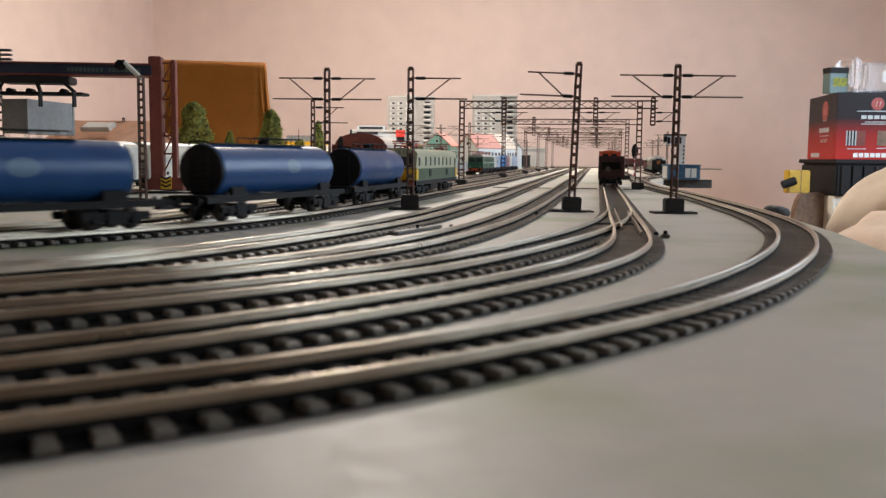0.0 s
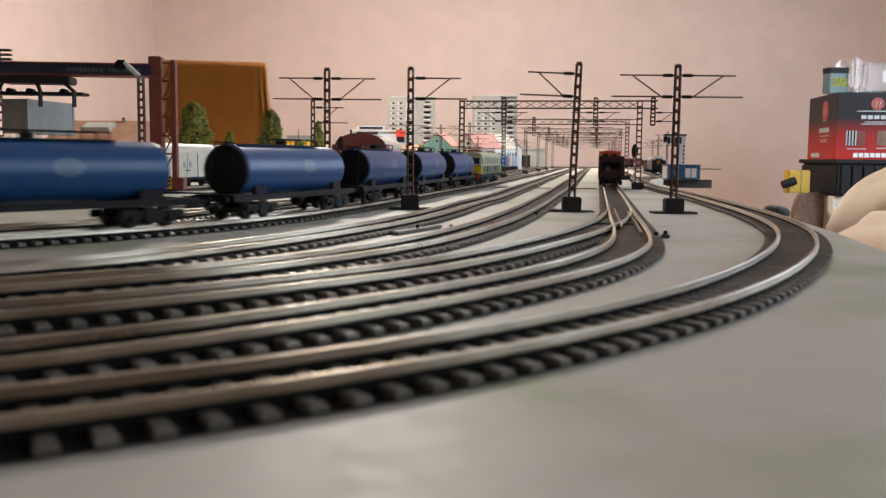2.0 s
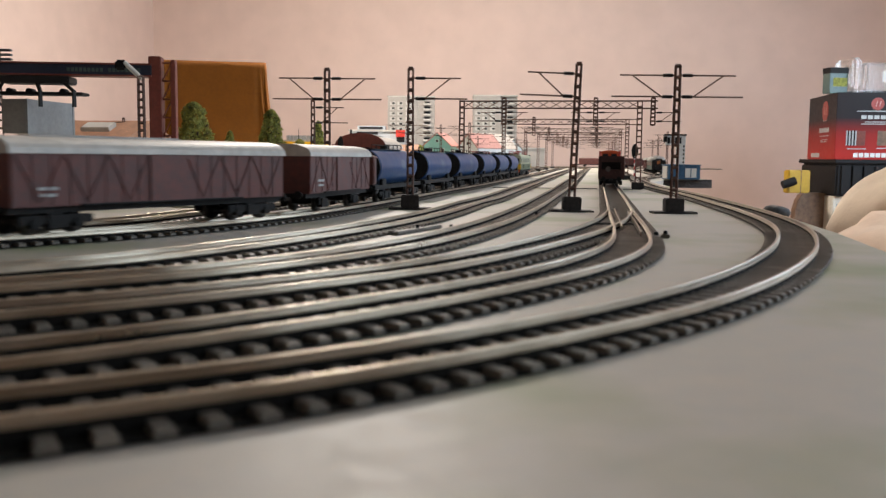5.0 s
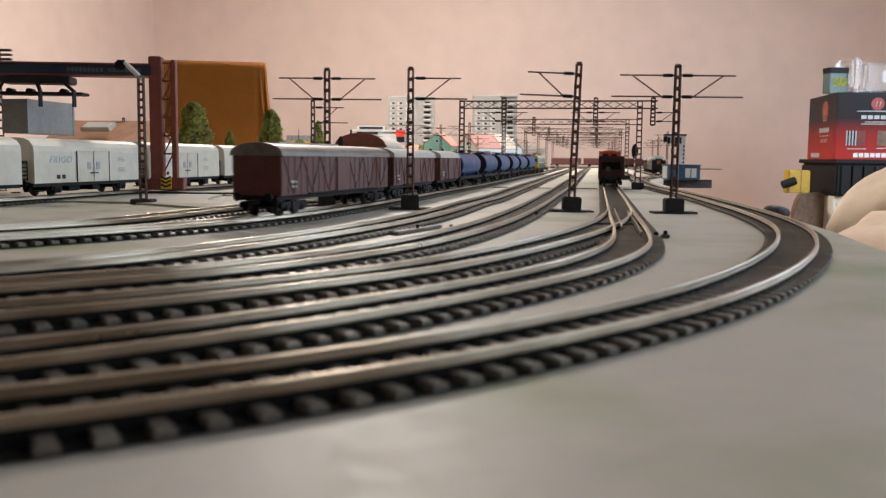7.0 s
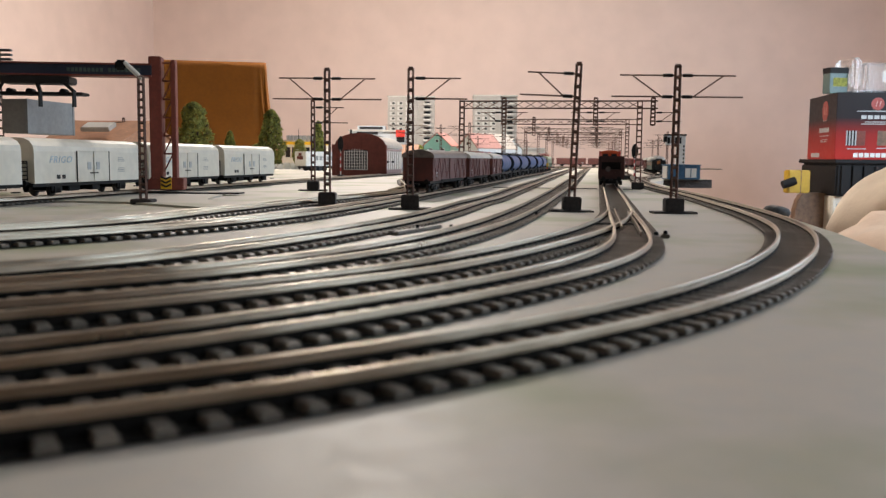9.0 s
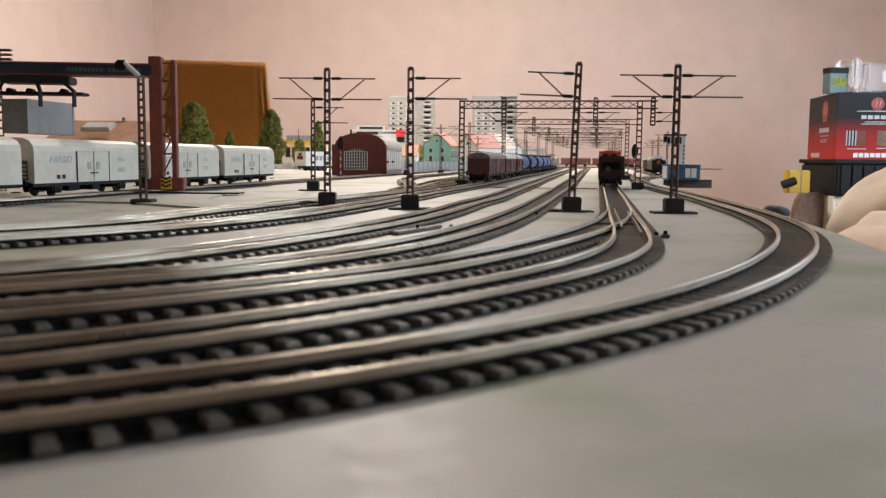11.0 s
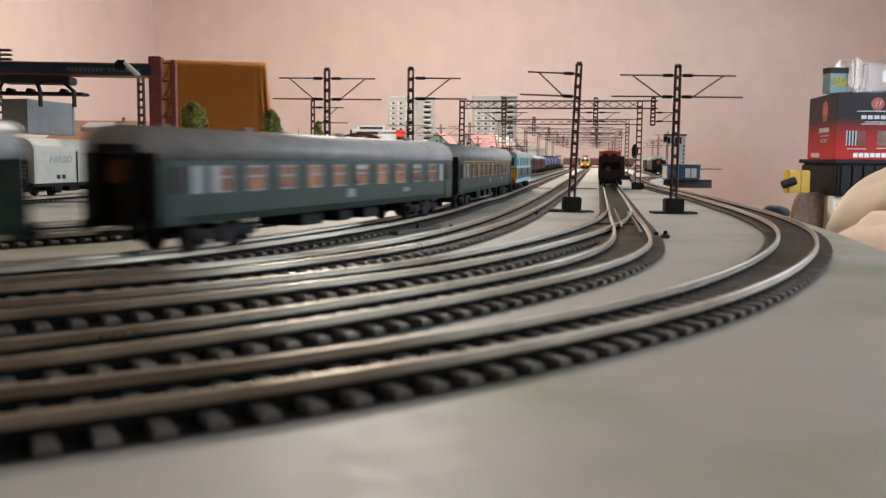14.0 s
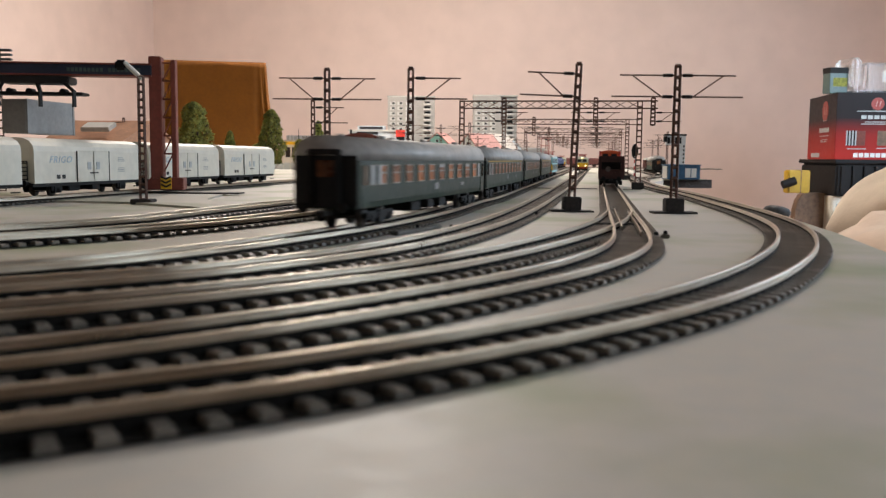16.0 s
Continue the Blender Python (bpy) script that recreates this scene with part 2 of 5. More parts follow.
T1 = Line([(-0.0655, 0.1301), (-0.0219, 0.1579), (0.0247, 0.1975), (0.0706, 0.2490), (0.1180, 0.3225), (0.1630, 0.4150), (0.2010, 0.525), (0.229, 0.660), (0.252, 0.821), (0.276, 1.011)], 0.6, 0.8, straight(0.080, 1.4, 4.6))
arc2 = [uv(0.46 - 0.425 * math.sin(radians(a)), 0.018 - 0.425 * (1 - math.cos(radians(a)))) for a in (30, 20, 10, 0)]
T2 = Line([(-0.1858, 0.1152), (-0.106, 0.1498), (-0.0483, 0.1942)] + arc2, 0.5, 0.8, straight(0.018, 0.65, 3.4))
T2B = Line([(-0.108, 0.213), (-0.055, 0.257), (0.0, 0.322), (0.06, 0.44), (0.1, 0.548)], 0.55, 0.9, [uv(0.66, 0.0165), uv(0.72, 0.018)])
T4 = Line([(-0.1298, 0.2527), (-0.0716, 0.303), (-0.0186, 0.390), (0.0249, 0.5211), (0.062, 0.686), (0.101, 0.894)], 0.7, 1.0, straight(-0.046, 1.2, 4.1, 8) + [uv(4.1 + 0.3 * math.sin(radians(a)), -0.046 - 0.3 * (1 - math.cos(radians(a)))) for a in (20, 40, 60, 80)] + [uv(4.4, -0.46), uv(4.4, -0.9), uv(4.38, -1.5)])
TC = Line([(-0.151, 0.2904), (-0.1122, 0.3345), (-0.0766, 0.4044), (-0.0395, 0.5039), (-0.005, 0.6331), (0.0229, 0.7808), (0.0484, 0.899)], 1.0, 4.4, straight(-0.102, 1.2, 4.4, 8) + loop_right(-0.102, 4.4, 0.3))
TG = Line([(-0.203, 0.403), (-0.155, 0.466), (-0.111, 0.558), (-0.076, 0.682), (-0.044, 0.841), (-0.006, 1.045), (0.046, 1.303)], 1.1, 2.8, straight(-0.168, 1.7, 1.9, 2) + straight(-0.157, 2.4, 4.4, 6) + loop_right(-0.157, 4.4, 0.36))
TG2 = Line([(-0.25, 0.43), (-0.191, 0.514), (-0.163, 0.62), (-0.124, 0.766), (-0.066, 0.954), (-0.015, 1.2)], 1.1, 0.3, straight(-0.215, 1.5, 3.9))
TF = Line(straight(-0.48, 0.45, 1.4), 2.0, 0.15, straight(-0.478, 1.9, 4.2))
TS = Line([uv(1.12, -0.232), uv(1.3, -0.246), uv(1.5, -0.263)], 2.0, 0.0, straight(-0.268, 1.8, 4.2))
TR = Line([uv(1.75, 0.083), uv(2.0, 0.100), uv(2.2, 0.135)], 2.0, 0.0, straight(0.155, 2.4, 4.4))
TL = Line([uv(1.02, -0.228), uv(1.22, -0.252), uv(1.42, -0.30), uv(1.65, -0.348)], 2.0, 0.0, straight(-0.37, 1.9, 3.6))
TX = Line([uv(4.4, 0.18), uv(4.58, 0.15), uv(4.69, 0.08)], 0.5, 0.0, [uv(4.72, 0.0), uv(4.72, -0.3), uv(4.72, -0.7), uv(4.7, -1.1), uv(4.62, -1.5), uv(4.5, -1.9)])


def sweep(bm, line, s0, s1, profile, step=0.02):
    """A profile (across, up) drawn along the line."""
    n = max(2, int((s1 - s0) / step))
    prev = None
    for i in range(n + 1):
        s = s0 + (s1 - s0) * i / n
        p, w = line.at(s), line.way(s)
        a = Vector((w.y, -w.x))
        ring = [bm.verts.new((p.x + a.x * o, p.y + a.y * o, z)) for o, z in profile]
        if prev:
            for k in range(len(ring)):
                j = (k + 1) % len(ring)
                bm.faces.new((prev[k], prev[j], ring[j], ring[k]))
        else:
            bm.faces.new(ring)
        prev = ring
    bm.faces.new(prev[::-1])
    return bm


def rail_profile(o):
    """Foot, web and rounded head of a rail, its middle at o."""
    right = [(0.0009, 0.0034), (0.0009, 0.0036), (0.00055, 0.0038), (0.00045, 0.0045), (0.00066, 0.0046), (0.00070, 0.0051), (0.00064, 0.0053), (0.0005, 0.00542), (0.0003, 0.0055)]
    return [(o + x, z) for x, z in right] + [(o - x, z) for x, z in right[::-1]]


def sleeper_mesh():
    bm = B()
    rows = []
    for x, w, z in ((-0.0153, 0.0016, 0.0010), (-0.0145, 0.0014, 0.0014), (0.0145, 0.0014, 0.0014), (0.0153, 0.0016, 0.0010)):
        rows.append([bm.verts.new(p) for p in ((x, -0.0018, 0.0), (x, -w, z), (x, w, z), (x, 0.0018, 0.0))])
    for a, b in zip(rows, rows[1:]):
        for k in range(4):
            n = (k + 1) % 4
            bm.faces.new((a[k], a[n], b[n], b[k]))
    bm.faces.new(rows[0])
    bm.faces.new(rows[3][::-1])
    me = bpy.data.meshes.new("sleeper")
    bmesh.ops.recalc_face_normals(bm, faces=bm.faces)
    bm.to_mesh(me)
    bm.free()
    me.materials.append(M["sleeper"])
    return me


SLEEPER = sleeper_mesh()
PITCH = 0.0078


def lay_track(line, s0, s1, near0, near1, label):
    """A track with two rails; the sleepers between near0 and near1 are single parts."""
    th = thing("model_railway_track", label, "railway track", "tracks on the board")
    for o in (-0.0087, 0.0087):
        rl = smooth(part("rail", sweep(B(), line, s0, s1, rail_profile(o), 0.010), "rail", th, "shiny metal rail"))
        rl.data.set_sharp_from_angle(angle=radians(38))
        part("webbing", sweep(B(), line, s0, s1, [(o - 0.0009, 0.0009), (o + 0.0009, 0.0009), (o + 0.0007, 0.0034), (o - 0.0007, 0.0034)], 0.02), "track_black", th, "plastic web under the rail")
    # flat near-black strip, as wide as the sleepers, fills the gaps between them
    part("dark_strip", sweep(B(), line, s0, s1, [(-0.0148, 0.0004), (0.0148, 0.0004), (0.0146, 0.0009), (-0.0146, 0.0009)], 0.02), "track_black", th, "dark strip under the sleepers")
    rest = []
    n = int((s1 - s0) / PITCH)
    for i in range(n):
        s = s0 + (i + 0.5) * PITCH
        p, w = line.at(s), line.way(s)
        ang = math.atan2(w.y, w.x) - math.pi / 2
        if near0 <= s <= near1:
            ob = new("sleeper", SLEEPER)
            ob.parent = th
            ob.matrix_basis = Matrix.Translation((p.x, p.y, 0.0008)) @ Matrix.Rotation(ang, 4, "Z")
        else:
            rest.append((p, ang))
    if rest:
        sv = [v.co.copy() for v in SLEEPER.vertices]
        sf = [tuple(f.vertices) for f in SLEEPER.polygons]
        vs, fs = [], []
        for p, ang in rest:
            c, k, o = math.cos(ang), math.sin(ang), len(vs)
            vs += [(p.x + c * v.x - k * v.y, p.y + k * v.x + c * v.y, v.z + 0.0008) for v in sv]
            fs += [tuple(i + o for i in f) for f in sf]
        me = bpy.data.meshes.new("sleepers")
        me.from_pydata(vs, [], fs)
        me.materials.append(M["sleeper"])
        ob = tagged(new("sleepers", me), kind="stuff")
        ob.parent = th
    return th

# ---- room ----


def slab(name, outline, z0, z1, material, label, category, kind="structure"):
    bm = B()
    lo = [bm.verts.new((x, y, z0)) for x, y in outline]
    hi = [bm.verts.new((x, y, z1)) for x, y in outline]
    n = len(outline)
    for i in range(n):
        j = (i + 1) % n
        bm.faces.new((lo[i], lo[j], hi[j], hi[i]))
    bm.faces.new(lo[::-1])
    bm.faces.new(hi)
    bmesh.ops.triangulate(bm, faces=[f for f in bm.faces if len(f.verts) > 4])
    return tagged(part(name, bm, material), label, category, kind=kind)


FLOOR_Z = -0.78
WALL_U, LEFT_V, RIGHT_V, BACK_U = 5.75, -2.95, 2.0, -3.2


def wall(name, a, b, z0=FLOOR_Z, z1=CEIL, t=0.12, label="pink painted plaster wall"):
    a, b = Vector(a), Vector(b)
    d = (b - a).normalized()
    k = Vector((-d.y, d.x)) * t
    return slab(name, [tuple(a), tuple(b), tuple(b + k), tuple(a + k)], z0, z1, "wall", label, "wall")


wall("wall_north", uv(WALL_U, LEFT_V - 0.12), uv(WALL_U, RIGHT_V + 0.12))
wall("wall_west", uv(BACK_U, LEFT_V), uv(WALL_U, LEFT_V))
wall("wall_south", uv(BACK_U, RIGHT_V + 0.12), uv(BACK_U, LEFT_V - 0.12))
# the east wall with its window opening
W0, W1, S0, S1 = 2.35, 3.65, 0.15, 1.35
wall("wall_east", uv(WALL_U, RIGHT_V), uv(W1, RIGHT_V))
wall("wall_east_middle", uv(W0, RIGHT_V), uv(1.20, RIGHT_V))
wall("wall_east_near", uv(0.20, RIGHT_V), uv(BACK_U, RIGHT_V))
wall("wall_east_near_sill", uv(1.20, RIGHT_V), uv(0.20, RIGHT_V), FLOOR_Z, S0)
wall("wall_east_near_lintel", uv(1.20, RIGHT_V), uv(0.20, RIGHT_V), S1, CEIL)
wall("wall_east_sill", uv(W1, RIGHT_V), uv(W0, RIGHT_V), FLOOR_Z, S0)
wall("wall_east_lintel", uv(W1, RIGHT_V), uv(W0, RIGHT_V), S1, CEIL)
room = [tuple(uv(BACK_U - 0.12, LEFT_V - 0.12)), tuple(uv(BACK_U - 0.12, RIGHT_V + 0.12)), tuple(uv(WALL_U + 0.12, RIGHT_V + 0.12)), tuple(uv(WALL_U + 0.12, LEFT_V - 0.12))]
slab("floor", room, FLOOR_Z - 0.05, FLOOR_Z, "floor", "brown wooden floor of the room", "floor")
slab("ceiling", room, CEIL, CEIL + 0.05, "ceiling", "pale painted ceiling", "ceiling")

# the baseboard of the layout
edge = [(-2.3, -0.28), (0.12, -0.28), (0.168, -0.1), (0.185, 0.1), (0.194, 0.27), (0.206, 0.418), (0.232, 0.533), (0.256, 0.67), (0.303, 1.0)]
edge += [tuple(uv(1.78, 0.104)), tuple(uv(1.92, 0.135)), (0.48, 1.99), (0.586, 1.99), (0.60, 2.25)]
edge += [tuple(uv(u, v)) for u, v in ((2.9, 0.20), (4.2, 0.21), (5.15, 0.21), (5.15, -2.3), (1.0, -2.4))]
board = slab("model_railway_board", edge, -0.018, 0.0, "board", "pale painted board under the model railway", "table", kind="structure")
legs = thing("board_trestle", "wooden trestle under the layout board", "trestle", kind="structure")
for u, v in ((0.3, -0.1), (0.3, -2.0), (4.6, -2.0), (4.6, 0.3), (2.4, -0.1)):
    p = uv(u, v)
    part("leg", box(B(), p.x - 0.03, p.x + 0.03, p.y - 0.03, p.y + 0.03, FLOOR_Z, -0.018), "wood", legs)

# ---- catenary ----


def lattice(bm, x, z0, z1, w0, w1, y=0.0, rungs=8, r=0.0007, broad=1.0):
    """Two flat uprights joined by rungs, in the plane of x and z."""
    for k in (-1, 1):
        bar(bm, (x + k * w0 / 2, y, z0), (x + k * w1 / 2, y, z1), r * 1.2, flat=True)
    for i in range(rungs + 1):
        f = i / rungs
        w, z = w0 + (w1 - w0) * f, z0 + (z1 - z0) * f
        bar(bm, (x - w / 2, y, z), (x + w / 2, y, z), r * 1.6 * broad, flat=True)


def arm(parent, x, z, side, reach, drop=0.0185):
    """A cantilever: an upper tube, a lower tube, a stay and two insulators."""
    bm = B()
    bar(bm, (x, 0, z), (x + side * reach, 0, z), 0.0006, 6)
    bar(bm, (x, 0, z - drop), (x + side * reach * 1.14, 0, z - drop), 0.0006, 6)
    bar(bm, (x + side * reach * 0.24, 0, z - drop), (x + side * reach * 0.78, 0, z), 0.0006, 6)
    ob = part("cantilever", bm, "mast", parent)
    for dz in (0, drop):
        part("insulator", bar(B(), (x + side * 0.002, 0, z - dz), (x + side * 0.0095, 0, z - dz), 0.0013, 8), "black", ob)


def mast(m, height, sides, reach=0.038, label="", wide=0.0040, plate=True, z_arm=None, drop=0.0185, lean=0.0):
    th = thing("catenary_mast", label or "dark brown model catenary mast on a small base", "catenary mast", "catenary masts along the tracks", m)
    part("foot", box(B(), -0.0072, 0.0072, -0.006, 0.006, 0.0012 if plate else 0, 0.012, 0.0008), "concrete", th)
    if plate:
        part("foot_plate", box(B(), -0.017, 0.017, -0.0085, 0.0085, 0, 0.0016), "concrete", th)
    bm = B()
    lattice(bm, 0, 0.010, height, wide * 1.1, wide * 0.9, 0.0012, 12, broad=1.3)
    lattice(bm, 0, 0.010, height, wide * 1.1, wide * 0.9, -0.0012, 12, broad=1.3)
    part("lattice_post", bm, "mast", th)
    for s in sides:
        arm(th, s * wide / 2, z_arm or height - 0.008, s, reach, drop)
    return th


masts = [((-0.099, 0.772), (-1, 1), 0.0385, 0, 0.115, 0.1075, 0.0173), ((-0.027, 0.732), (1,), 0.038, 0, 0.1125, 0.105, 0.0162),
         ((0.102, 0.722), (-1,), 0.038, 1.8, 0.1165, 0.1087, 0.0177), ((0.181, 0.712), (-1, 1), 0.043, 0, 0.1145, 0.1072, 0.0164)]
for (x, y), sides, reach, lean, height, za, drop in masts:
    mast(pose(x, y, 0, 0, lean, 0), height, sides, reach, "dark brown catenary mast with %s on a black foot" % ("two cantilevers" if len(sides) == 2 else "one cantilever"), z_arm=za, drop=drop)
mast(pose(-0.161, 1.119, 0, 0, 0, 0), 0.110, (1,), 0.036, "dark catenary mast behind the goods tracks")
for x, y, h in ((-0.008, 2.3, 0.125), (0.06, 2.15, 0.125), (-0.09, 2.2, 0.128)):
    mast(pose(x, y, 0), h, (-1, 1), 0.05, "thin dark catenary mast beside the sidings")


def gantry(u, v0, v1, height, hangers, label):
    """A signal-bridge-like portal: two lattice posts, a lattice beam and hanging posts with cantilevers."""
    p = uv(u, (v0 + v1) / 2)
    th = thing("catenary_gantry", label, "catenary gantry", "catenary gantries over the yard", pose(p.x, p.y, 0, 0, 0, -9.6))
    half = (v1 - v0) / 2
    for s in (-1, 1):
        bm = B()
        lattice(bm, s * half, 0.008, height, 0.0075, 0.0062, 0.0022, 14)
        lattice(bm, s * half, 0.008, height, 0.0075, 0.0062, -0.0022, 14)
        part("post", bm, "mast", th)
        part("foot", box(B(), s * half - 0.0085, s * half + 0.0085, -0.008, 0.008, 0, 0.0095, 0.0008), "concrete", th)
    bm = B()
    z0, z1 = height - 0.0105, height
    for y in (-0.002, 0.002):
        for z in (z0, z1):
            bar(bm, (-half - 0.004, y, z), (half + 0.025, y, z), 0.0009, flat=True)
        n = max(6, int(2 * half / 0.018))
        for i in range(n):
            a, b = -half + 2 * half * i / n, -half + 2 * half * (i + 1) / n
            bar(bm, (a, y, z0), (b, y, z1), 0.0006, flat=True)
            bar(bm, (a, y, z1), (b, y, z0), 0.0006, flat=True)
    part("lattice_beam", bm, "mast", th)
    for x, sides in hangers:
        bm = B()
        lattice(bm, x, height - 0.034, height + 0.004, 0.006, 0.005, 0.0032, 7)
        lattice(bm, x, height - 0.034, height + 0.004, 0.006, 0.005, -0.0032, 7)
        hp = part("hanging_post", bm, "mast", th)
        for s in sides:
            arm(hp, x + s * 0.003, height - 0.0165, s, 0.032, 0.0125)
    return th


gantry(1.34, -0.2, 0.058, 0.126, ((-0.0665, (-1, 1)), (0.0665, (-1, 1)), (0.1475, (1,))), "dark lattice gantry spanning the yard tracks")
for u in (1.95, 2.55, 3.1, 3.6, 4.1):
    gantry(u, -0.2, 0.06, 0.126, ((-0.066, (-1, 1)), (0.066, (-1, 1))), "dark lattice gantry farther along the yard")
for u, v in ((2.9, -0.3), (3.4, -0.3), (3.9, -0.3), (3.2, -0.42), (4.3, -0.1), (4.35, 0.05), (2.6, 0.19), (3.3, 0.21), (3.8, 0.22)):
    p = uv(u, v)
    mast(pose(p.x, p.y, 0), 0.12, (-1, 1), 0.036, "thin far catenary mast")

# ---- rolling stock ----


def bogie(parent, x, axles, wheel_r=0.0052, wide=0.026):
    """A bogie frame with its wheels."""
    span = (max(axles) - min(axles)) / 2 + 0.008
    bm = B()
    for s in (-1, 1):
        box(bm, x - span, x + span, s * wide / 2 - 0.0012, s * wide / 2 + 0.0012, 0.0045, 0.0085, 0.0006)
        for a in axles:
            box(bm, x + a - 0.0028, x + a + 0.0028, s * wide / 2 - 0.002, s * wide / 2 + 0.002, 0.0028, 0.0075, 0.0006)
        box(bm, x - 0.005, x + 0.005, s * wide / 2 - 0.002, s * wide / 2 + 0.002, 0.0028, 0.0085)
    box(bm, x - 0.004, x + 0.004, -wide / 2, wide / 2, 0.005, 0.0095)
    bg_ = part("bogie", bm, "frame", parent)
    for a in axles:
        for s in (-1, 1):
            bm = B()
            bar(bm, (x + a, s * 0.0076, wheel_r), (x + a, s * 0.0098, wheel_r), wheel_r, 18)
            bar(bm, (x + a, s * 0.0076, wheel_r), (x + a, s * 0.0070, wheel_r), wheel_r * 1.1, 18)
            smooth(part("wheel", bm, "wheel", bg_))
        part("axle", bar(B(), (x + a, -0.0076, wheel_r), (x + a, 0.0076, wheel_r), 0.001, 6), "wheel", bg_)


def buffers(parent, half, z=0.0118):
    for e in (-1, 1):
        for s in (-1, 1):
            bm = B()
            bar(bm, (e * half, s * 0.0101, z), (e * (half + 0.005), s * 0.0101, z), 0.0012, 10)
            bar(bm, (e * (half + 0.005), s * 0.0101, z), (e * (half + 0.0062), s * 0.0101, z), 0.0026, 12)
            part("buffer", bm, "frame", parent)
        part("coupler", box(B(), min(e * half, e * (half + 0.009)), max(e * half, e * (half + 0.009)), -0.0025, 0.0025, 0.008, 0.010), "black", parent)


def tank_wagon(m, cab=False):
    th = thing("tank_wagon", "blue tank wagon with black ends and roof walkway" if not cab else "blue tank wagon with a red brakeman's cab at its end", "tank wagon", "tank wagons of the goods train", m)
    L = 0.0695
    bm = B()
    bar(bm, (-L, 0, 0.0280), (L - 0.008, 0, 0.0280), 0.0149, 40)
    es = [e for e in bm.edges if abs(e.verts[0].co.x - e.verts[1].co.x) < 1e-6]
    bmesh.ops.bevel(bm, geom=es, offset=0.003, segments=3, affect="EDGES")
    smooth(part("tank", bm, "tankblue", th, "glossy blue tank barrel"))
    for s in (-1, 1):
        bm = B()
        x0 = L - 0.008 if s > 0 else L
        bar(bm, (s * (x0 - 0.0005), 0, 0.0280), (s * (x0 + 0.0016), 0, 0.0280), 0.0142, 32)
        part("tank_end", bm, "black", th, "black dished tank end")
        bm = B()
        for y in (-0.0135, 0.0135):
            box(bm, s * 0.053 - 0.007, s * 0.053 + 0.007, y * 0.88 - 0.0012, y * 0.88 + 0.0012, 0.0125, 0.0190, 0.0008)
        part("saddle", bm, "frame", th)
        bogie(th, s * 0.053, (-0.0105, 0.0105))
    bm = B()
    for y in (-0.0125, 0.0125):
        box(bm, -L - 0.015, L + 0.012, y - 0.0013, y + 0.0013, 0.0105, 0.0140)
    for x in (-L - 0.015, -0.02, 0.02, L + 0.010):
        box(bm, x, x + 0.002, -0.0125, 0.0125, 0.0105, 0.0138)
    part("underframe", bm, "frame", th)
    bm = B()
    box(bm, -L * 0.94, L * 0.55, -0.0055, 0.0055, 0.0426, 0.0434)
    part("walkway", bm, "frame", th, "dark roof walkway")
    bm = B()
    for y in (-0.0058, 0.0058):
        bar(bm, (-L * 0.35, y, 0.0470), (L * 0.5, y, 0.0470), 0.0004, 5)
        for k in range(5):
            x = -L * 0.35 + L * 0.85 * k / 4
            bar(bm, (x, y, 0.0430), (x, y, 0.0470), 0.0004, 5)
    part("handrail", bm, "frame", th)
    part("dome", bar(B(), (-0.004, 0, 0.042), (-0.004, 0, 0.0462), 0.0035, 16), "frame", th)
    bm = B()
    for s in (-1, 1):
        rows = []
        for k in range(11):
            dz = -0.0045 + 0.0009 * k
            w = 0.008 * math.sqrt(max(0.02, 1 - (dz / 0.0046) ** 2))
            z = dz + 0.0022
            rows.append([bm.verts.new((0.008 + q * w, s * r_, 0.0280 + z)) for r_ in (math.sqrt(0.01505 ** 2 - z * z),) for q in (-1, 1)])
        for k in range(10):
            bm.faces.new((rows[k][0], rows[k][1], rows[k + 1][1], rows[k + 1][0]))
    part("emblem", bm, "emblem", th, "faded blue-grey oval emblem")
    ladder = part("ladder", bar(B(), (-L - 0.003, -0.006, 0.0125), (-L - 0.003, -0.006, 0.044), 0.0004, 5), "frame", th)
    part("stile", bar(B(), (-L - 0.003, 0.006, 0.0125), (-L - 0.003, 0.006, 0.044), 0.0004, 5), "frame", ladder)
    for k in range(8):
        part("rung", bar(B(), (-L - 0.003, -0.006, 0.016 + 0.004 * k), (-L - 0.003, 0.006, 0.016 + 0.004 * k), 0.0004, 5), "frame", ladder)
    part("end_platform", box(B(), -L - 0.015, -L, -0.0115, 0.0115, 0.0138, 0.0146), "frame", th)
    if cab:
        hut = part("brake_cab", box(B(), -L - 0.0145, -L - 0.0045, -0.0120, 0.0120, 0.0146, 0.0355, 0.0006), "boxred", th, "dark red brakeman's cab")
        part("cab_roof", prism(B(), arch(0.026, 0.0355, 0.0385, 8, 0.2), -L - 0.0155, -L - 0.0035), "boxred", hut)
        for s in (-1, 1):
            a, b = sorted((s * 0.0119, s * 0.0124))
            part("cab_door", box(B(), -L - 0.0125, -L - 0.0065, a, b, 0.0160, 0.0340), "boxred", hut)
            part("grab_rail", bar(B(), (-L - 0.0035, s * 0.0125, 0.0150), (-L - 0.0035, s * 0.0125, 0.0300), 0.0004, 5), "frame", hut)
    buffers(th, L + 0.0145)
    return th


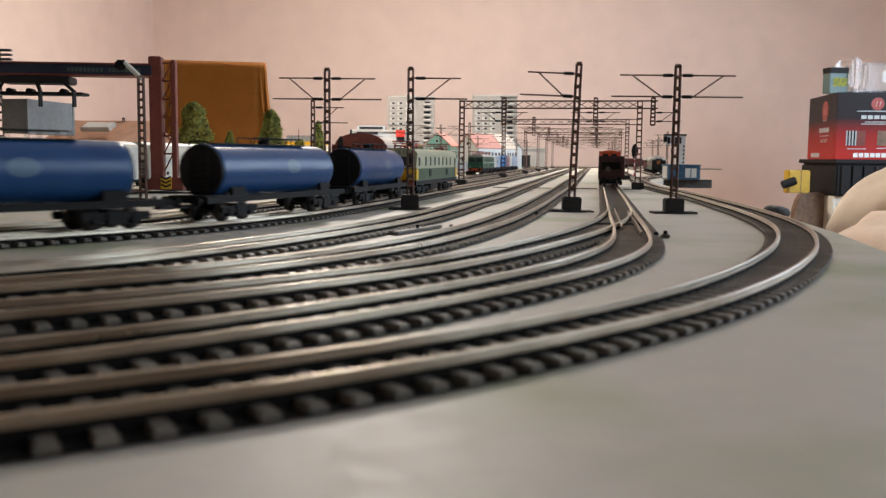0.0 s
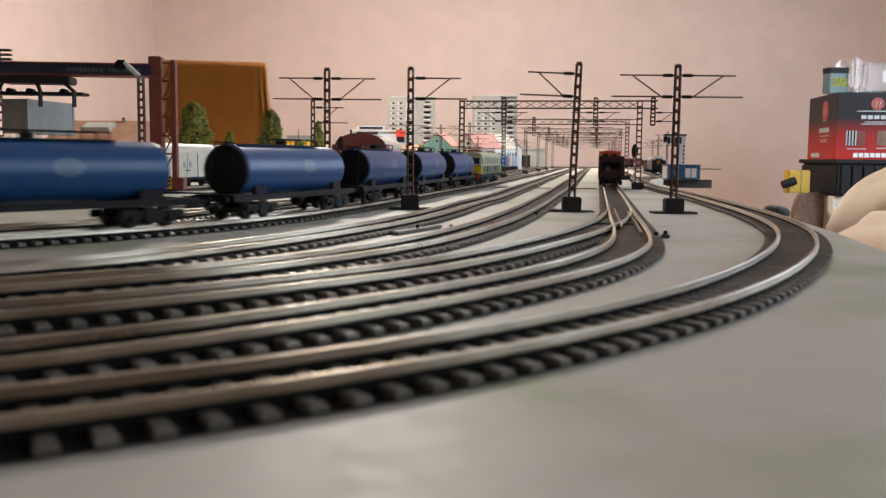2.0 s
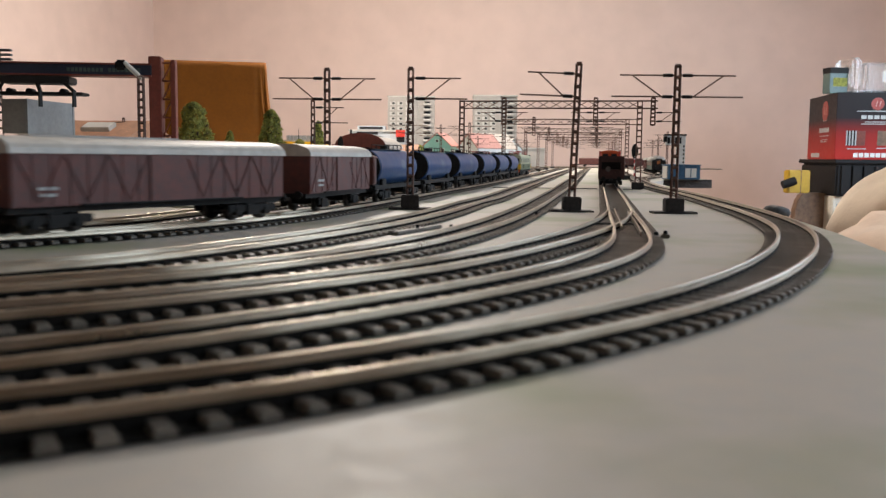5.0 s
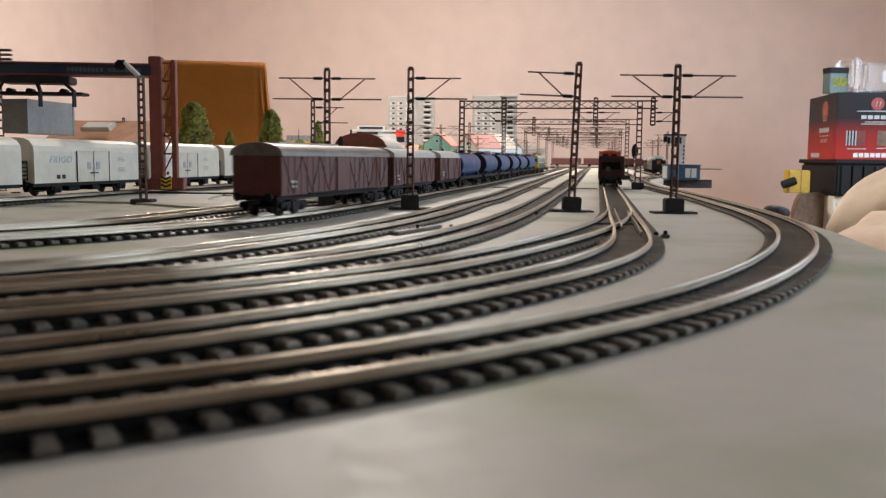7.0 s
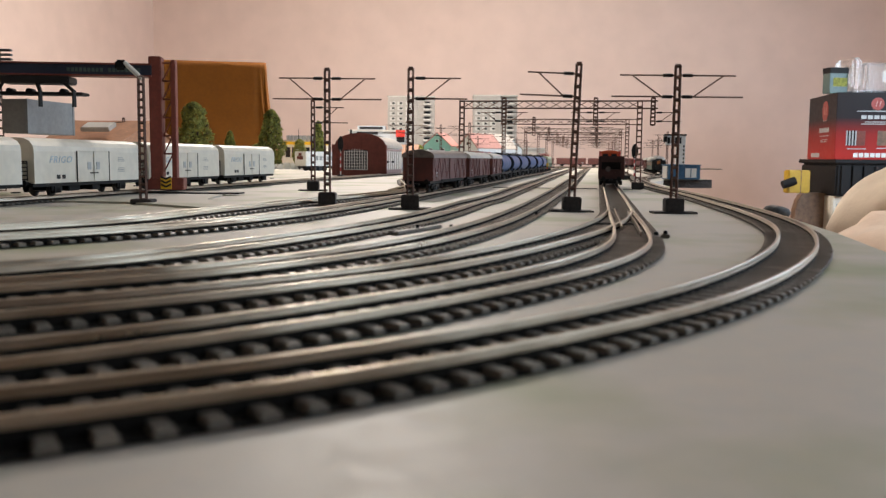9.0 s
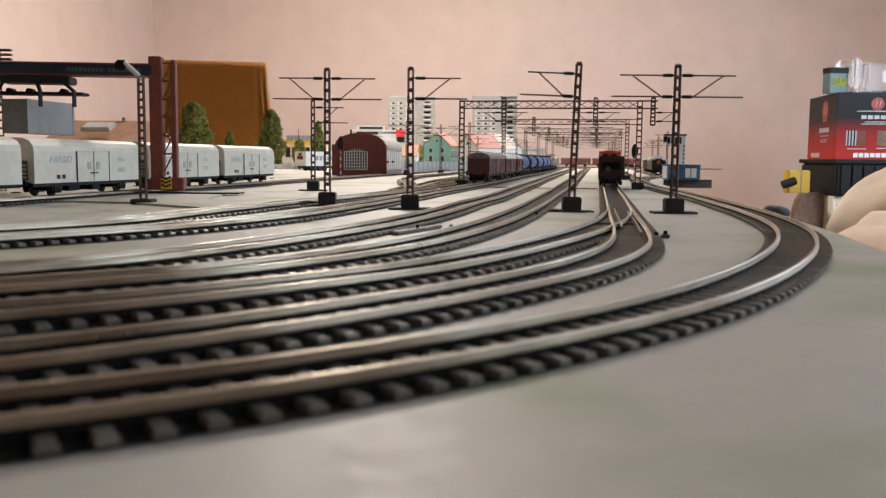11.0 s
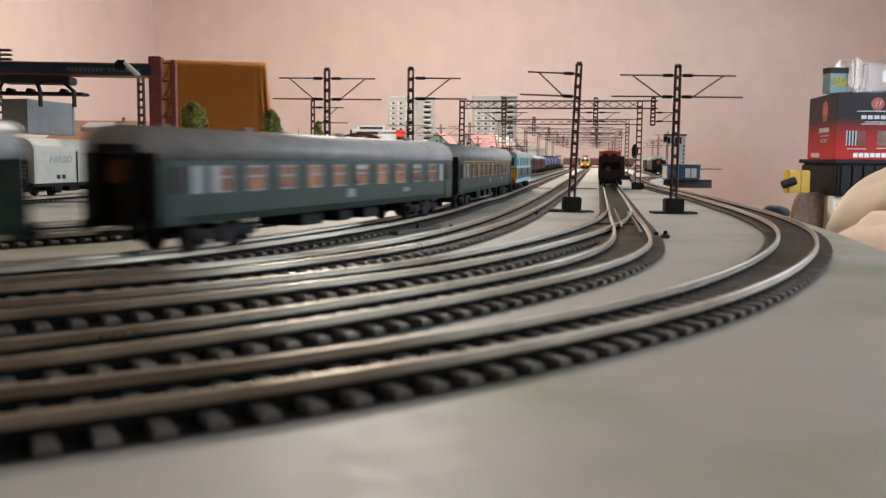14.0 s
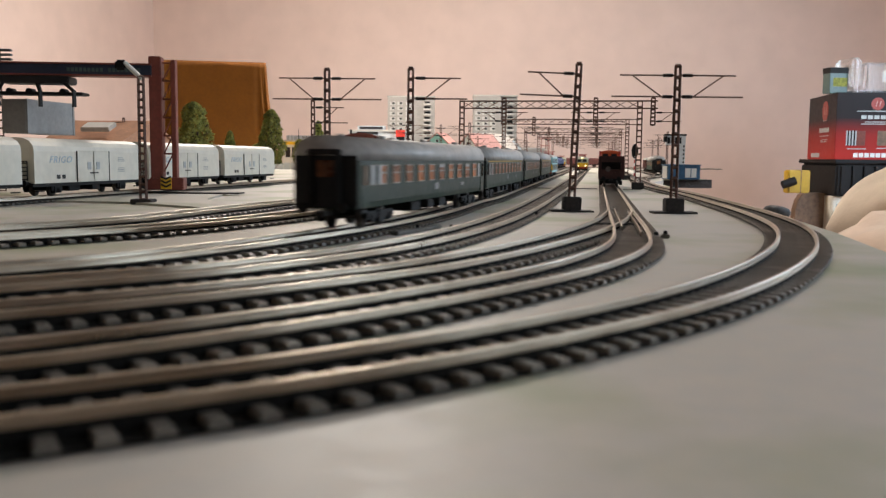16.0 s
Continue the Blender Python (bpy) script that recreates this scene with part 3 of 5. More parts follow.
def box_wagon(m, L, roof, label, bogies=True):
    th = thing("covered_wagon", label, "covered goods wagon", "covered wagons of the goods train", m)
    h = L / 2
    side = [(-0.0158, 0.0125), (0.0158, 0.0125), (0.0158, 0.0375), (-0.0158, 0.0375)]
    part("body", prism(B(), side, -h, h), "boxred", th, "weathered dark red planked body")
    n = int(L / 0.0095)
    for s in (-1, 1):
        for i in range(n):
            x = -h + L * (i + 0.5) / n
            part("plank_panel", box(B(), x - L / n * 0.44, x + L / n * 0.44, min(s * 0.0156, s * 0.01615), max(s * 0.0156, s * 0.01615), 0.0132, 0.0368), "boxred", th)
        bm = B()
        box(bm, -0.012, 0.012, min(s * 0.0161, s * 0.0171), max(s * 0.0161, s * 0.0171), 0.0128, 0.0362)
        part("sliding_door", bm, "boxred", th)
        k = 6 if bogies else 3
        for side_x in (-1, 1):
            for i in range(k):
                a = 0.012 + (h - 0.014) * i / k
                b = 0.012 + (h - 0.014) * (i + 1) / k
                z = (0.0140, 0.0365) if i % 2 else (0.0365, 0.0140)
                part("brace", bar(B(), (side_x * a, s * 0.0163, z[0]), (side_x * b, s * 0.0163, z[1]), 0.0005, flat=True), "boxred", th)
        part("door_rail", box(B(), -h * 0.6, h * 0.6, min(s * 0.016, s * 0.0175), max(s * 0.016, s * 0.0175), 0.0125, 0.0133), "frame", th)
        for x, w, z in ((-h + 0.018, 0.010, 0.020), (-h + 0.018, 0.008, 0.017)):
            part("lettering_panel", box(B(), x - w / 2, x + w / 2, min(s * 0.0161, s * 0.0164), max(s * 0.0161, s * 0.0164), z, z + 0.0014), "tankgrey", th, "pale worn lettering bars")
    rp = arch(0.0345, 0.0365, 0.0445, 14, 0.25)
    part("roof", prism(B(), rp, -h - 0.001, h + 0.001), roof, th, "grey curved roof")
    bm = B()
    box(bm, -h, h, -0.013, 0.013, 0.0095, 0.0125)
    part("underframe", bm, "frame", th)
    if bogies:
        for s in (-1, 1):
            bogie(th, s * (h - 0.024), (-0.0115, 0.0115))
        part("roof_walk", box(B(), -h * 0.8, h * 0.2, -0.005, 0.005, 0.0443, 0.0452), "roofgrey", th)
    else:
        for s in (-1, 1):
            bogie(th, s * (h - 0.028), (0.0,))
    buffers(th, h)
    return th


def window_band(parent, xs, w, z0, z1, y, frame_mat, pane_mat, mid=True, blinds={}):
    """Framed windows along both sides; blinds gives the share of a window behind a pale blind."""
    for s in (-1, 1):
        for i, x in enumerate(xs):
            bm = B()
            a, b = sorted((s * y, s * (y + 0.0006)))
            t = 0.0006
            box(bm, x - w / 2, x + w / 2, a, b, z0, z0 + t)
            box(bm, x - w / 2, x + w / 2, a, b, z1 - t, z1)
            box(bm, x - w / 2, x - w / 2 + t, a, b, z0 + t, z1 - t)
            box(bm, x + w / 2 - t, x + w / 2, a, b, z0 + t, z1 - t)
            if mid:
                zm = z0 + (z1 - z0) * 0.58
                box(bm, x - w / 2 + t, x + w / 2 - t, a, b, zm - 0.0004, zm + 0.0004)
            win = part("window", bm, frame_mat, parent)
            bm = B()
            a, b = sorted((s * (y - 0.0002), s * (y + 0.0003)))
            box(bm, x - w / 2 + t, x + w / 2 - t, a, b, z0 + t, z1 - t)
            part("pane", bm, pane_mat, win)
            if i in blinds:
                bm = B()
                a, b = sorted((s * (y + 0.0002), s * (y + 0.00045)))
                if blinds[i]:
                    box(bm, x - w / 2 + t, x - w / 2 + t + (w - 2 * t) * blinds[i], a, b, z0 + t, z1 - t)
                else:
                    box(bm, x - w / 2 + t, x + w / 2 - t, a, b, z1 - t - 0.0016, z1 - t)
                part("blind", bm, "tankgrey", win, "pale window blind")


def coach(m, stripe):
    th = thing("passenger_coach", "dark green passenger coach with grey roof%s" % (" and yellow first-class stripe" if stripe else ""), "passenger coach", "coaches of the passenger train", m)
    h = 0.1465
    body = [(-0.0160, 0.0110), (0.0160, 0.0110), (0.0166, 0.014), (0.0166, 0.0345), (-0.0166, 0.0345), (-0.0166, 0.014)]
    part("body", prism(B(), body, -h, h), "coachgreen", th)
    rp = [(0.0168, 0.0346), (0.0162, 0.0392), (0.0137, 0.0434), (0.0090, 0.0458), (0.0, 0.0468), (-0.0090, 0.0458), (-0.0137, 0.0434), (-0.0162, 0.0392), (-0.0168, 0.0346)]
    smooth(part("roof", prism(B(), rp, -h - 0.0004, h + 0.0004), "roofgrey", th, "grey curved roof"))
    for k in range(6):
        x = -h + 0.03 + k * 0.043
        part("roof_vent", bar(B(), (x, 0.004 * (-1) ** k, 0.0455), (x, 0.004 * (-1) ** k, 0.0480), 0.0022, 10), "roofgrey", th)
    xs = [-h + 0.036 + i * (2 * h - 0.072) / 9 for i in range(10)]
    window_band(th, xs, 0.0142, 0.0222, 0.0324, 0.0166, "winframe", "windowpink", blinds={0: 0.4, 5: 0.0, 8: 0.0})
    window_band(th, (-h + 0.021, h - 0.021), 0.0075, 0.0222, 0.0324, 0.0166, "winframe", "tankgrey", False)
    for s in (-1, 1):
        for e in (-1, 1):
            a, b = sorted((s * 0.0160, s * 0.0170))
            dr = part("door", box(B(), e * (h - 0.0085) - 0.0052, e * (h - 0.0085) + 0.0052, a, b, 0.0115, 0.0338), "coachgreen", th)
            a, b = sorted((s * 0.0168, s * 0.0173))
            part("pane", box(B(), e * (h - 0.0085) - 0.003, e * (h - 0.0085) + 0.003, a, b, 0.0226, 0.0322), "glassdark", dr)
        if stripe:
            a, b = sorted((s * 0.0166, s * 0.0169))
            part("stripe", box(B(), -h + 0.014, h - 0.014, a, b, 0.0334, 0.0342), "caseyellow", th, "yellow stripe")
        a, b = sorted((s * 0.0166, s * 0.0169))
        part("lettering_panel", box(B(), -0.004, 0.005, a, b, 0.0165, 0.0205), "containergrey", th, "pale lettering bars")
        part("lettering_panel", box(B(), h * 0.45, h * 0.45 + 0.010, a, b, 0.0172, 0.0195), "containergrey", th, "pale lettering bars")
    for e in (-1, 1):
        bm = B()
        a, b = sorted((e * h, e * (h + 0.0045)))
        box(bm, a, b, -0.0085, -0.006, 0.0120, 0.0385, 0.0008)
        box(bm, a, b, 0.006, 0.0085, 0.0120, 0.0385, 0.0008)
        box(bm, a, b, -0.0085, 0.0085, 0.0372, 0.0400, 0.0008)
        part("gangway", bm, "black", th, "black rubber gangway frame")
        a, b = sorted((e * h, e * (h + 0.0008)))
        part("end_wall", box(B(), a, b, -0.0162, 0.0162, 0.0115, 0.0368), "black", th)
        a, b = sorted((e * (h + 0.0008), e * (h + 0.0014)))
        part("end_window", box(B(), a, b, -0.0042, 0.0042, 0.0265, 0.0345), "windowpink", th)
        bogie(th, e * (h - 0.042), (-0.0145, 0.0145), 0.0054)
    bm = B()
    for x, w in ((-0.03, 0.02), (0.004, 0.014), (0.034, 0.018)):
        box(bm, x - w / 2, x + w / 2, -0.012, 0.012, 0.0045, 0.0098, 0.0006)
    part("equipment_box", bm, "frame", th)
    buffers(th, h)
    return th


def pantograph(parent, x, up=False):
    z = 0.0475
    zt = z + (0.0295 if up else 0.0045)
    zk = (z + zt) / 2
    knee = 0.020 if up else 0.020
    pg = part("pantograph", box(B(), x - 0.003, x + 0.003, -0.0012, 0.0012, z - 0.002, z), "pantored", parent, "raised red pantograph" if up else "folded red pantograph")

    def rod(name, p, q, r):
        part(name, bar(B(), p, q, r, 5), "pantored", pg)
    for s in (-1, 1):
        rod("base_bar", (x - 0.014, s * 0.008, z), (x + 0.014, s * 0.008, z), 0.0006)
        for e in (-1, 1):
            rod("lower_arm", (x + e * 0.006, s * 0.007, z), (x + e * knee, s * 0.008, zk), 0.0005)
            rod("upper_arm", (x + e * knee, s * 0.008, zk), (x + e * 0.002, s * 0.006, zt), 0.0004)
            rod("insulator", (x + e * 0.012, s * 0.008, 0.044), (x + e * 0.012, s * 0.008, z), 0.001)
    for e in (-1, 1):
        rod("cross_bar", (x + e * 0.014, -0.008, z), (x + e * 0.014, 0.008, z), 0.0006)
        rod("knee_bar", (x + e * knee, -0.008, zk), (x + e * knee, 0.008, zk), 0.0004)
        rod("contact_strip", (x + e * 0.002, -0.013, zt), (x + e * 0.002, 0.013, zt), 0.0006)


def locomotive(m, upper, lower, skirt, nose, roof, label, lamps=False, half=0.112, glazing="glassdark", axles=(-0.0195, 0.0, 0.0195), raised=False):
    th = thing("electric_locomotive", label, "locomotive", "", m)
    h = half
    w = 0.0168

    def shell(z0, z1, x0, x1, taper=0.0):
        bm = B()
        box(bm, x0, x1, -w, w, z0, z1)
        if taper:
            for v in bm.verts:
                if v.co.z > z1 - 1e-6:
                    v.co.x -= math.copysign(taper, v.co.x)
        return bm
    part("lower_body", shell(0.0145, 0.0265, -h, h), lower, th)
    part("upper_body", shell(0.0265, 0.0400, -h, h, 0.005), upper, th)
    part("skirt", shell(0.0105, 0.0145, -h, h), skirt, th)
    for s in (-1, 1):
        a, b = sorted((s * w, s * (w + 0.0004)))
        part("waist_stripe", box(B(), -h, h, a, b, 0.0260, 0.0272), "creamgreen" if upper == "creamgreen" else "lightblue", th)
    rp = [(0.0168, 0.0400), (0.0150, 0.0425), (0.0095, 0.0448), (0.0, 0.0455), (-0.0095, 0.0448), (-0.0150, 0.0425), (-0.0168, 0.0400)]
    part("roof", prism(B(), rp, -h + 0.005, h - 0.005), roof, th)
    for e in (-1, 1):
        a, b = sorted((e * (h - 0.010), e * (h + 0.0012)))
        part("nose", box(B(), a, b, -w - 0.0004, w + 0.0004, 0.0143, 0.0266, 0.0012), nose, th, "bright front panel")
        a, b = sorted((e * h, e * (h + 0.0022)))
        part("buffer_beam", box(B(), a, b, -0.0155, 0.0155, 0.0092, 0.0140, 0.0008), "orange", th)
        for s in (-1, 1):
            bm = B()
            q = [(e * (h + 0.0003), s * 0.0015), (e * (h + 0.0003), s * 0.0140)]
            vs = []
            for z, dx in ((0.0290, -0.0009), (0.0372, -0.0039)):
                for x, y in (q if z < 0.03 else q[::-1]):
                    vs.append(bm.verts.new((x + e * (dx + 0.0006), y, z)))
            f = bm.faces.new(vs)
            ret = bmesh.ops.extrude_face_region(bm, geom=[f])
            for v in [g for g in ret["geom"] if isinstance(g, bmesh.types.BMVert)]:
                v.co.x -= e * 0.001
            part("windscreen", bm, "glassdark", th)
            part("headlight", bar(B(), (e * (h + 0.0012), s * 0.0112, 0.0180), (e * (h + 0.0022), s * 0.0112, 0.0180), 0.0017, 12), "lamp" if lamps and e > 0 else "winframe", th)
        part("top_headlight", bar(B(), (e * (h - 0.004), 0, 0.0412), (e * (h - 0.002), 0, 0.0412), 0.0019, 12), "lamp" if lamps and e > 0 else "winframe", th)
        bogie(th, e * (h - 0.042), axles, 0.0068, 0.027)
        pantograph(th, e * (h - 0.030), raised and e < 0)
    window_band(th, (-h + 0.013, h - 0.013), 0.0065, 0.0285, 0.0370, w, "winframe", glazing, False)
    window_band(th, (-0.068, -0.045, -0.022, 0.0, 0.022, 0.045, 0.068), 0.0050, 0.0285, 0.0375, w, "winframe", glazing, False)
    for s in (-1, 1):
        a, b = sorted((s * w, s * (w + 0.0005)))
        for x in (-0.045, 0.048):
            part("vent_panel", box(B(), x - 0.005, x + 0.005, a, b, 0.0178, 0.0250), "coachgreen", th)
            bm = B()
            for k in range(5):
                box(bm, x - 0.0045, x + 0.0045, a, b + 0.0002 if s > 0 else b, 0.0187 + k * 0.0012, 0.0193 + k * 0.0012)
            part("louvre", bm, "frame", th)
        part("handrail", bar(B(), (h - 0.018, s * (w + 0.001), 0.0125), (h - 0.018, s * (w + 0.001), 0.0300), 0.0004, 5), "winframe", th)
    bm = B()
    for x in (-0.02, 0.0, 0.022):
        box(bm, x - 0.008, x + 0.008, -0.006, 0.006, 0.045, 0.0475, 0.0006)
    part("roof_box", bm, roof, th)
    bm = B()
    bar(bm, (-h * 0.5, 0.004, 0.0495), (h * 0.5, 0.004, 0.0495), 0.0005, 5)
    for x in (-0.03, -0.01, 0.012, 0.032):
        bar(bm, (x, 0.004, 0.0455), (x, 0.004, 0.0495), 0.0009, 6)
    part("roof_cable", bm, "pantored", th)
    part("underframe_box", box(B(), -0.02, 0.02, -0.012, 0.012, 0.004, 0.0115, 0.001), "frame", th)
    buffers(th, h + 0.002)
    return th


def on_line(line, s, base):
    """The pose of a vehicle whose bogies stand base apart on the line, at its middle s."""
    a, b = line.at(s - base / 2), line.at(s + base / 2)
    c = (a + b) / 2
    d = b - a
    return pose(c.x, c.y, RAIL_Z, 0, 0, math.degrees(math.atan2(d.y, d.x)))

# ---- the moving trains: (vehicle, distance of its middle behind the front, bogie base) ----
goods, express = [], []
REST = pose(0, 0, -5)


def couple(train, ob, length, base, slack=0.0):
    """Hang a vehicle on a train; slack sets it back from the middle of its length."""
    back = train[-1][3] if train else 0.0
    train.append((ob, back + length / 2 + slack, base, back + length))


couple(goods, locomotive(None, "creamgreen", "locogreen", "frame", "yellow", "creamgreen", "green and cream electric locomotive with yellow front"), 0.240, 0.13)
for i in range(6):
    couple(goods, tank_wagon(None, i == 5), 0.1886, 0.112)
couple(goods, box_wagon(None, 0.116, "rooflight", "short dark red covered wagon with pale roof", False), 0.1406, 0.070)
couple(goods, box_wagon(None, 0.176, "rooflight", "dark red covered wagon with pale curved roof"), 0.2202, 0.128)
couple(goods, box_wagon(None, 0.204, "wagonroof", "long dark red bogie covered wagon with grey roof"), 0.206, 0.156)
couple(express, locomotive(None, "lightblue", "greygreen", "lightblue", "yellow", "rooflight", "light blue and grey-green electric locomotive with yellow front", half=0.111, raised=True), 0.3121, 0.130, 0.005)
for i in range(4):
    couple(express, coach(None, i in (0, 2)), 0.3277, 0.208, -0.004)

far_train = []
far_wagon = None
for i in range(6):
    far_wagon = box_wagon(None, 0.15, "boxred", "small dark red covered wagon on the far curve", False) if i == 0 else copy_thing(far_wagon, Matrix.Identity(4))
    tagged(far_wagon, group="far wagons")
    couple(far_train, far_wagon, 0.164, 0.09)
lit_engine = locomotive(None, "creamgreen", "yellow", "frame", "yellow", "rooflight", "small yellow and cream engine with lit headlamps", True)


# ---- standing rolling stock ----


def fridge_wagon(m):
    th = thing("refrigerator_wagon", "white refrigerator wagon with blue lettering on a siding", "refrigerator wagon", "white refrigerator wagons", m)
    h = 0.0898
    prof = [(-0.0162, 0.0115), (0.0162, 0.0115), (0.0162, 0.0385), (0.0154, 0.0432), (0.0126, 0.0470), (0.0070, 0.0496), (0.0, 0.0503), (-0.0070, 0.0496), (-0.0126, 0.0470), (-0.0154, 0.0432), (-0.0162, 0.0385)]
    part("body", prism(B(), prof, -h, h), "cream", th)
    for s in (-1, 1):
        a, b = sorted((s * 0.0161, s * 0.0169))
        for k in (-1, 1):
            d = part("door", box(B(), k * 0.0138 - 0.0132, k * 0.0138 + 0.0132, a, b, 0.0125, 0.0395, 0.0004), "cream", th)
            a2, b2 = sorted((s * 0.0167, s * 0.0173))
            part("notice_panel", box(B(), k * 0.0075 - 0.0028, k * 0.0075 + 0.0028, a2, b2, 0.0225, 0.0295), "tankgrey", d)
            part("door_bar", bar(B(), (k * 0.0272, s * 0.0170, 0.0120), (k * 0.0272, s * 0.0170, 0.0395), 0.0005, 5), "frame", th)
        a2, b2 = sorted((s * 0.0167, s * 0.0179))
        part("door_latch", box(B(), -0.006, 0.006, a2, b2, 0.0190, 0.0200), "frame", th)
        bm = B()
        for x in (-0.058, -0.050):
            box(bm, x, x + 0.005, min(s * 0.0161, s * 0.0165), max(s * 0.0161, s * 0.0165), 0.0150, 0.0185)
        part("card_holder", bm, "black", th)
        cu = bpy.data.curves.new("lettering", "FONT")
        cu.body, cu.size, cu.extrude, cu.shear = "FRIGO", 0.0082, 0.0001, 0.3
        cu.align_x = "CENTER"
        cu.space_character = 1.15
        cu.materials.append(M["fadedblue"])
        tx = new("lettering", cu)
        tx.parent = th
        tx.matrix_basis = pose(-0.052, -0.0164, 0.0290, 90, 0, 0) @ Matrix.Diagonal((1.3, 1, 1, 1)) if s < 0 else pose(0.052, 0.0164, 0.0290, 90, 0, 180) @ Matrix.Diagonal((1.3, 1, 1, 1))
        a3, b3 = sorted((s * 0.0161, s * 0.0165))
        bm = B()
        for k in range(3):
            box(bm, 0.045, 0.058 - 0.002 * k, a3, b3, 0.0300 + k * 0.0016, 0.0306 + k * 0.0016)
            box(bm, 0.045, 0.056, a3, b3, 0.0200 + k * 0.0016, 0.0206 + k * 0.0016)
        part("small_print", bm, "containergrey", th)
    part("underframe", box(B(), -h, h, -0.0145, 0.0145, 0.0085, 0.0125), "frame", th)
    for x0, x1 in ((-0.030, -0.012), (0.008, 0.022)):
        part("brake_gear", box(B(), x0, x1, -0.010, 0.010, 0.0035, 0.0090, 0.0006), "frame", th)
    for e in (-1, 1):
        bogie(th, e * (h - 0.035), (0.0,))
        part("step", box(B(), e * (h - 0.008) - 0.005, e * (h - 0.008) + 0.005, -0.0165, -0.0145, 0.0045, 0.0055), "frame", th)
        bm = B()
        for y in (-0.011, -0.004):
            bar(bm, (e * (h + 0.002), y, 0.0140), (e * (h + 0.002), y, 0.0300), 0.0005, 5)
        for k in range(5):
            bar(bm, (e * (h + 0.002), -0.011, 0.0150 + k * 0.0034), (e * (h + 0.002), -0.004, 0.0150 + k * 0.0034), 0.0005, 5)
        bar(bm, (e * (h + 0.002), -0.011, 0.0300), (e * (h + 0.002), 0.010, 0.0300), 0.0005, 5)
        part("end_ladder", bm, "frame", th)
    buffers(th, h)
    return th


def stand(line, u, v, base):
    return on_line(line, line.where(uv(u, v)), base)


s_f = TF.where(uv(0.69, -0.48)) + 0.0898
first = fridge_wagon(on_line(TF, s_f, 0.1))
for k in (-1, 1, 2):
    copy_thing(first, on_line(TF, s_f + k * 0.1965, 0.1))


def container(th, x, length, material):
    part("container", box(B(), x - length / 2, x + length / 2, -0.014, 0.014, 0.0145, 0.0440, 0.0006), material, th)
    bm = B()
    n = int(length / 0.006)
    for s in (-1, 1):
        for i in range(n):
            xx = x - length / 2 + 0.003 + i * (length - 0.006) / max(1, n - 1)
            box(bm, xx - 0.0012, xx + 0.0012, min(s * 0.0138, s * 0.0145), max(s * 0.0138, s * 0.0145), 0.0160, 0.0425)
    part("corrugation", bm, material, th)


def container_wagon(m, loads, label):
    th = thing("container_wagon", label, "container wagon", "container wagons of the standing train", m)
    part("deck", box(B(), -0.08, 0.08, -0.014, 0.014, 0.0105, 0.0140), "frame", th)
    for s in (-1, 1):
        bogie(th, s * 0.055, (-0.01, 0.01))
    for x, ln, mt in loads:
        container(th, x, ln, mt)
    buffers(th, 0.08)
    return th


locomotive(stand(TS, 2.12, -0.268, 0.11) @ pose(0, 0, 0, 0, 0, 180), "darkgreen", "darkgreen", "frame", "darkgreen", "roofgrey", "dark green electric locomotive standing with containers", False)
container_wagon(stand(TS, 2.32, -0.268, 0.11), ((-0.042, 0.07, "white"), (0.04, 0.07, "fence")), "container wagon with white and pale blue containers")
container_wagon(stand(TS, 2.49, -0.268, 0.11), ((-0.042, 0.07, "containerblue"), (0.04, 0.07, "containerblue")), "container wagon with two blue containers")
container_wagon(stand(TS, 2.66, -0.268, 0.11), ((-0.042, 0.07, "roofpink"), (0.04, 0.07, "white")), "container wagon with pink and white containers")
container_wagon(stand(TS, 2.83, -0.268, 0.11), ((0, 0.13, "fence"),), "container wagon with one long pale container")


def hopper(m):
    th = thing("hopper_wagon", "dark brown open hopper wagon standing before the turnout", "hopper wagon", "", m)
    h = 0.055
    bm = B()
    prism(bm, [(-0.0155, 0.0230), (-0.0160, 0.0400), (-0.0150, 0.0400), (-0.0145, 0.0235), (0.0145, 0.0235), (0.0150, 0.0400), (0.0160, 0.0400), (0.0155, 0.0230), (0.008, 0.0105), (-0.008, 0.0105)], -h, h)
    part("hopper_body", bm, "hopperbrown", th)
    for e in (-1, 1):
        a, b = sorted((e * h, e * (h + 0.0012)))
        bm = B()
        box(bm, a, b, -0.0165, -0.0125, 0.0105, 0.0410)
        box(bm, a, b, 0.0125, 0.0165, 0.0105, 0.0410)
        box(bm, a, b, -0.0125, 0.0125, 0.0330, 0.0410)
        box(bm, a, b, -0.0125, 0.0125, 0.0105, 0.0200)
        part("end_frame", bm, "hopperbrown", th)
        part("end_panel", box(B(), min(e * (h - 0.006), e * (h - 0.004)), max(e * (h - 0.006), e * (h - 0.004)), -0.0125, 0.0125, 0.0200, 0.0330), "frame", th)
        part("brake_wheel", bar(B(), (e * (h + 0.0015), 0.004, 0.0240), (e * (h + 0.0030), 0.004, 0.0240), 0.0035, 14), "wheel", th)
        part("platform", box(B(), min(e * h, e * (h + 0.008)), max(e * h, e * (h + 0.008)), -0.014, 0.014, 0.0100, 0.0115), "frame", th)
        bogie(th, e * (h - 0.018), (0.0,))
    buffers(th, h + 0.004)
    return th


hopper(stand(T2, 1.27, 0.018, 0.07))


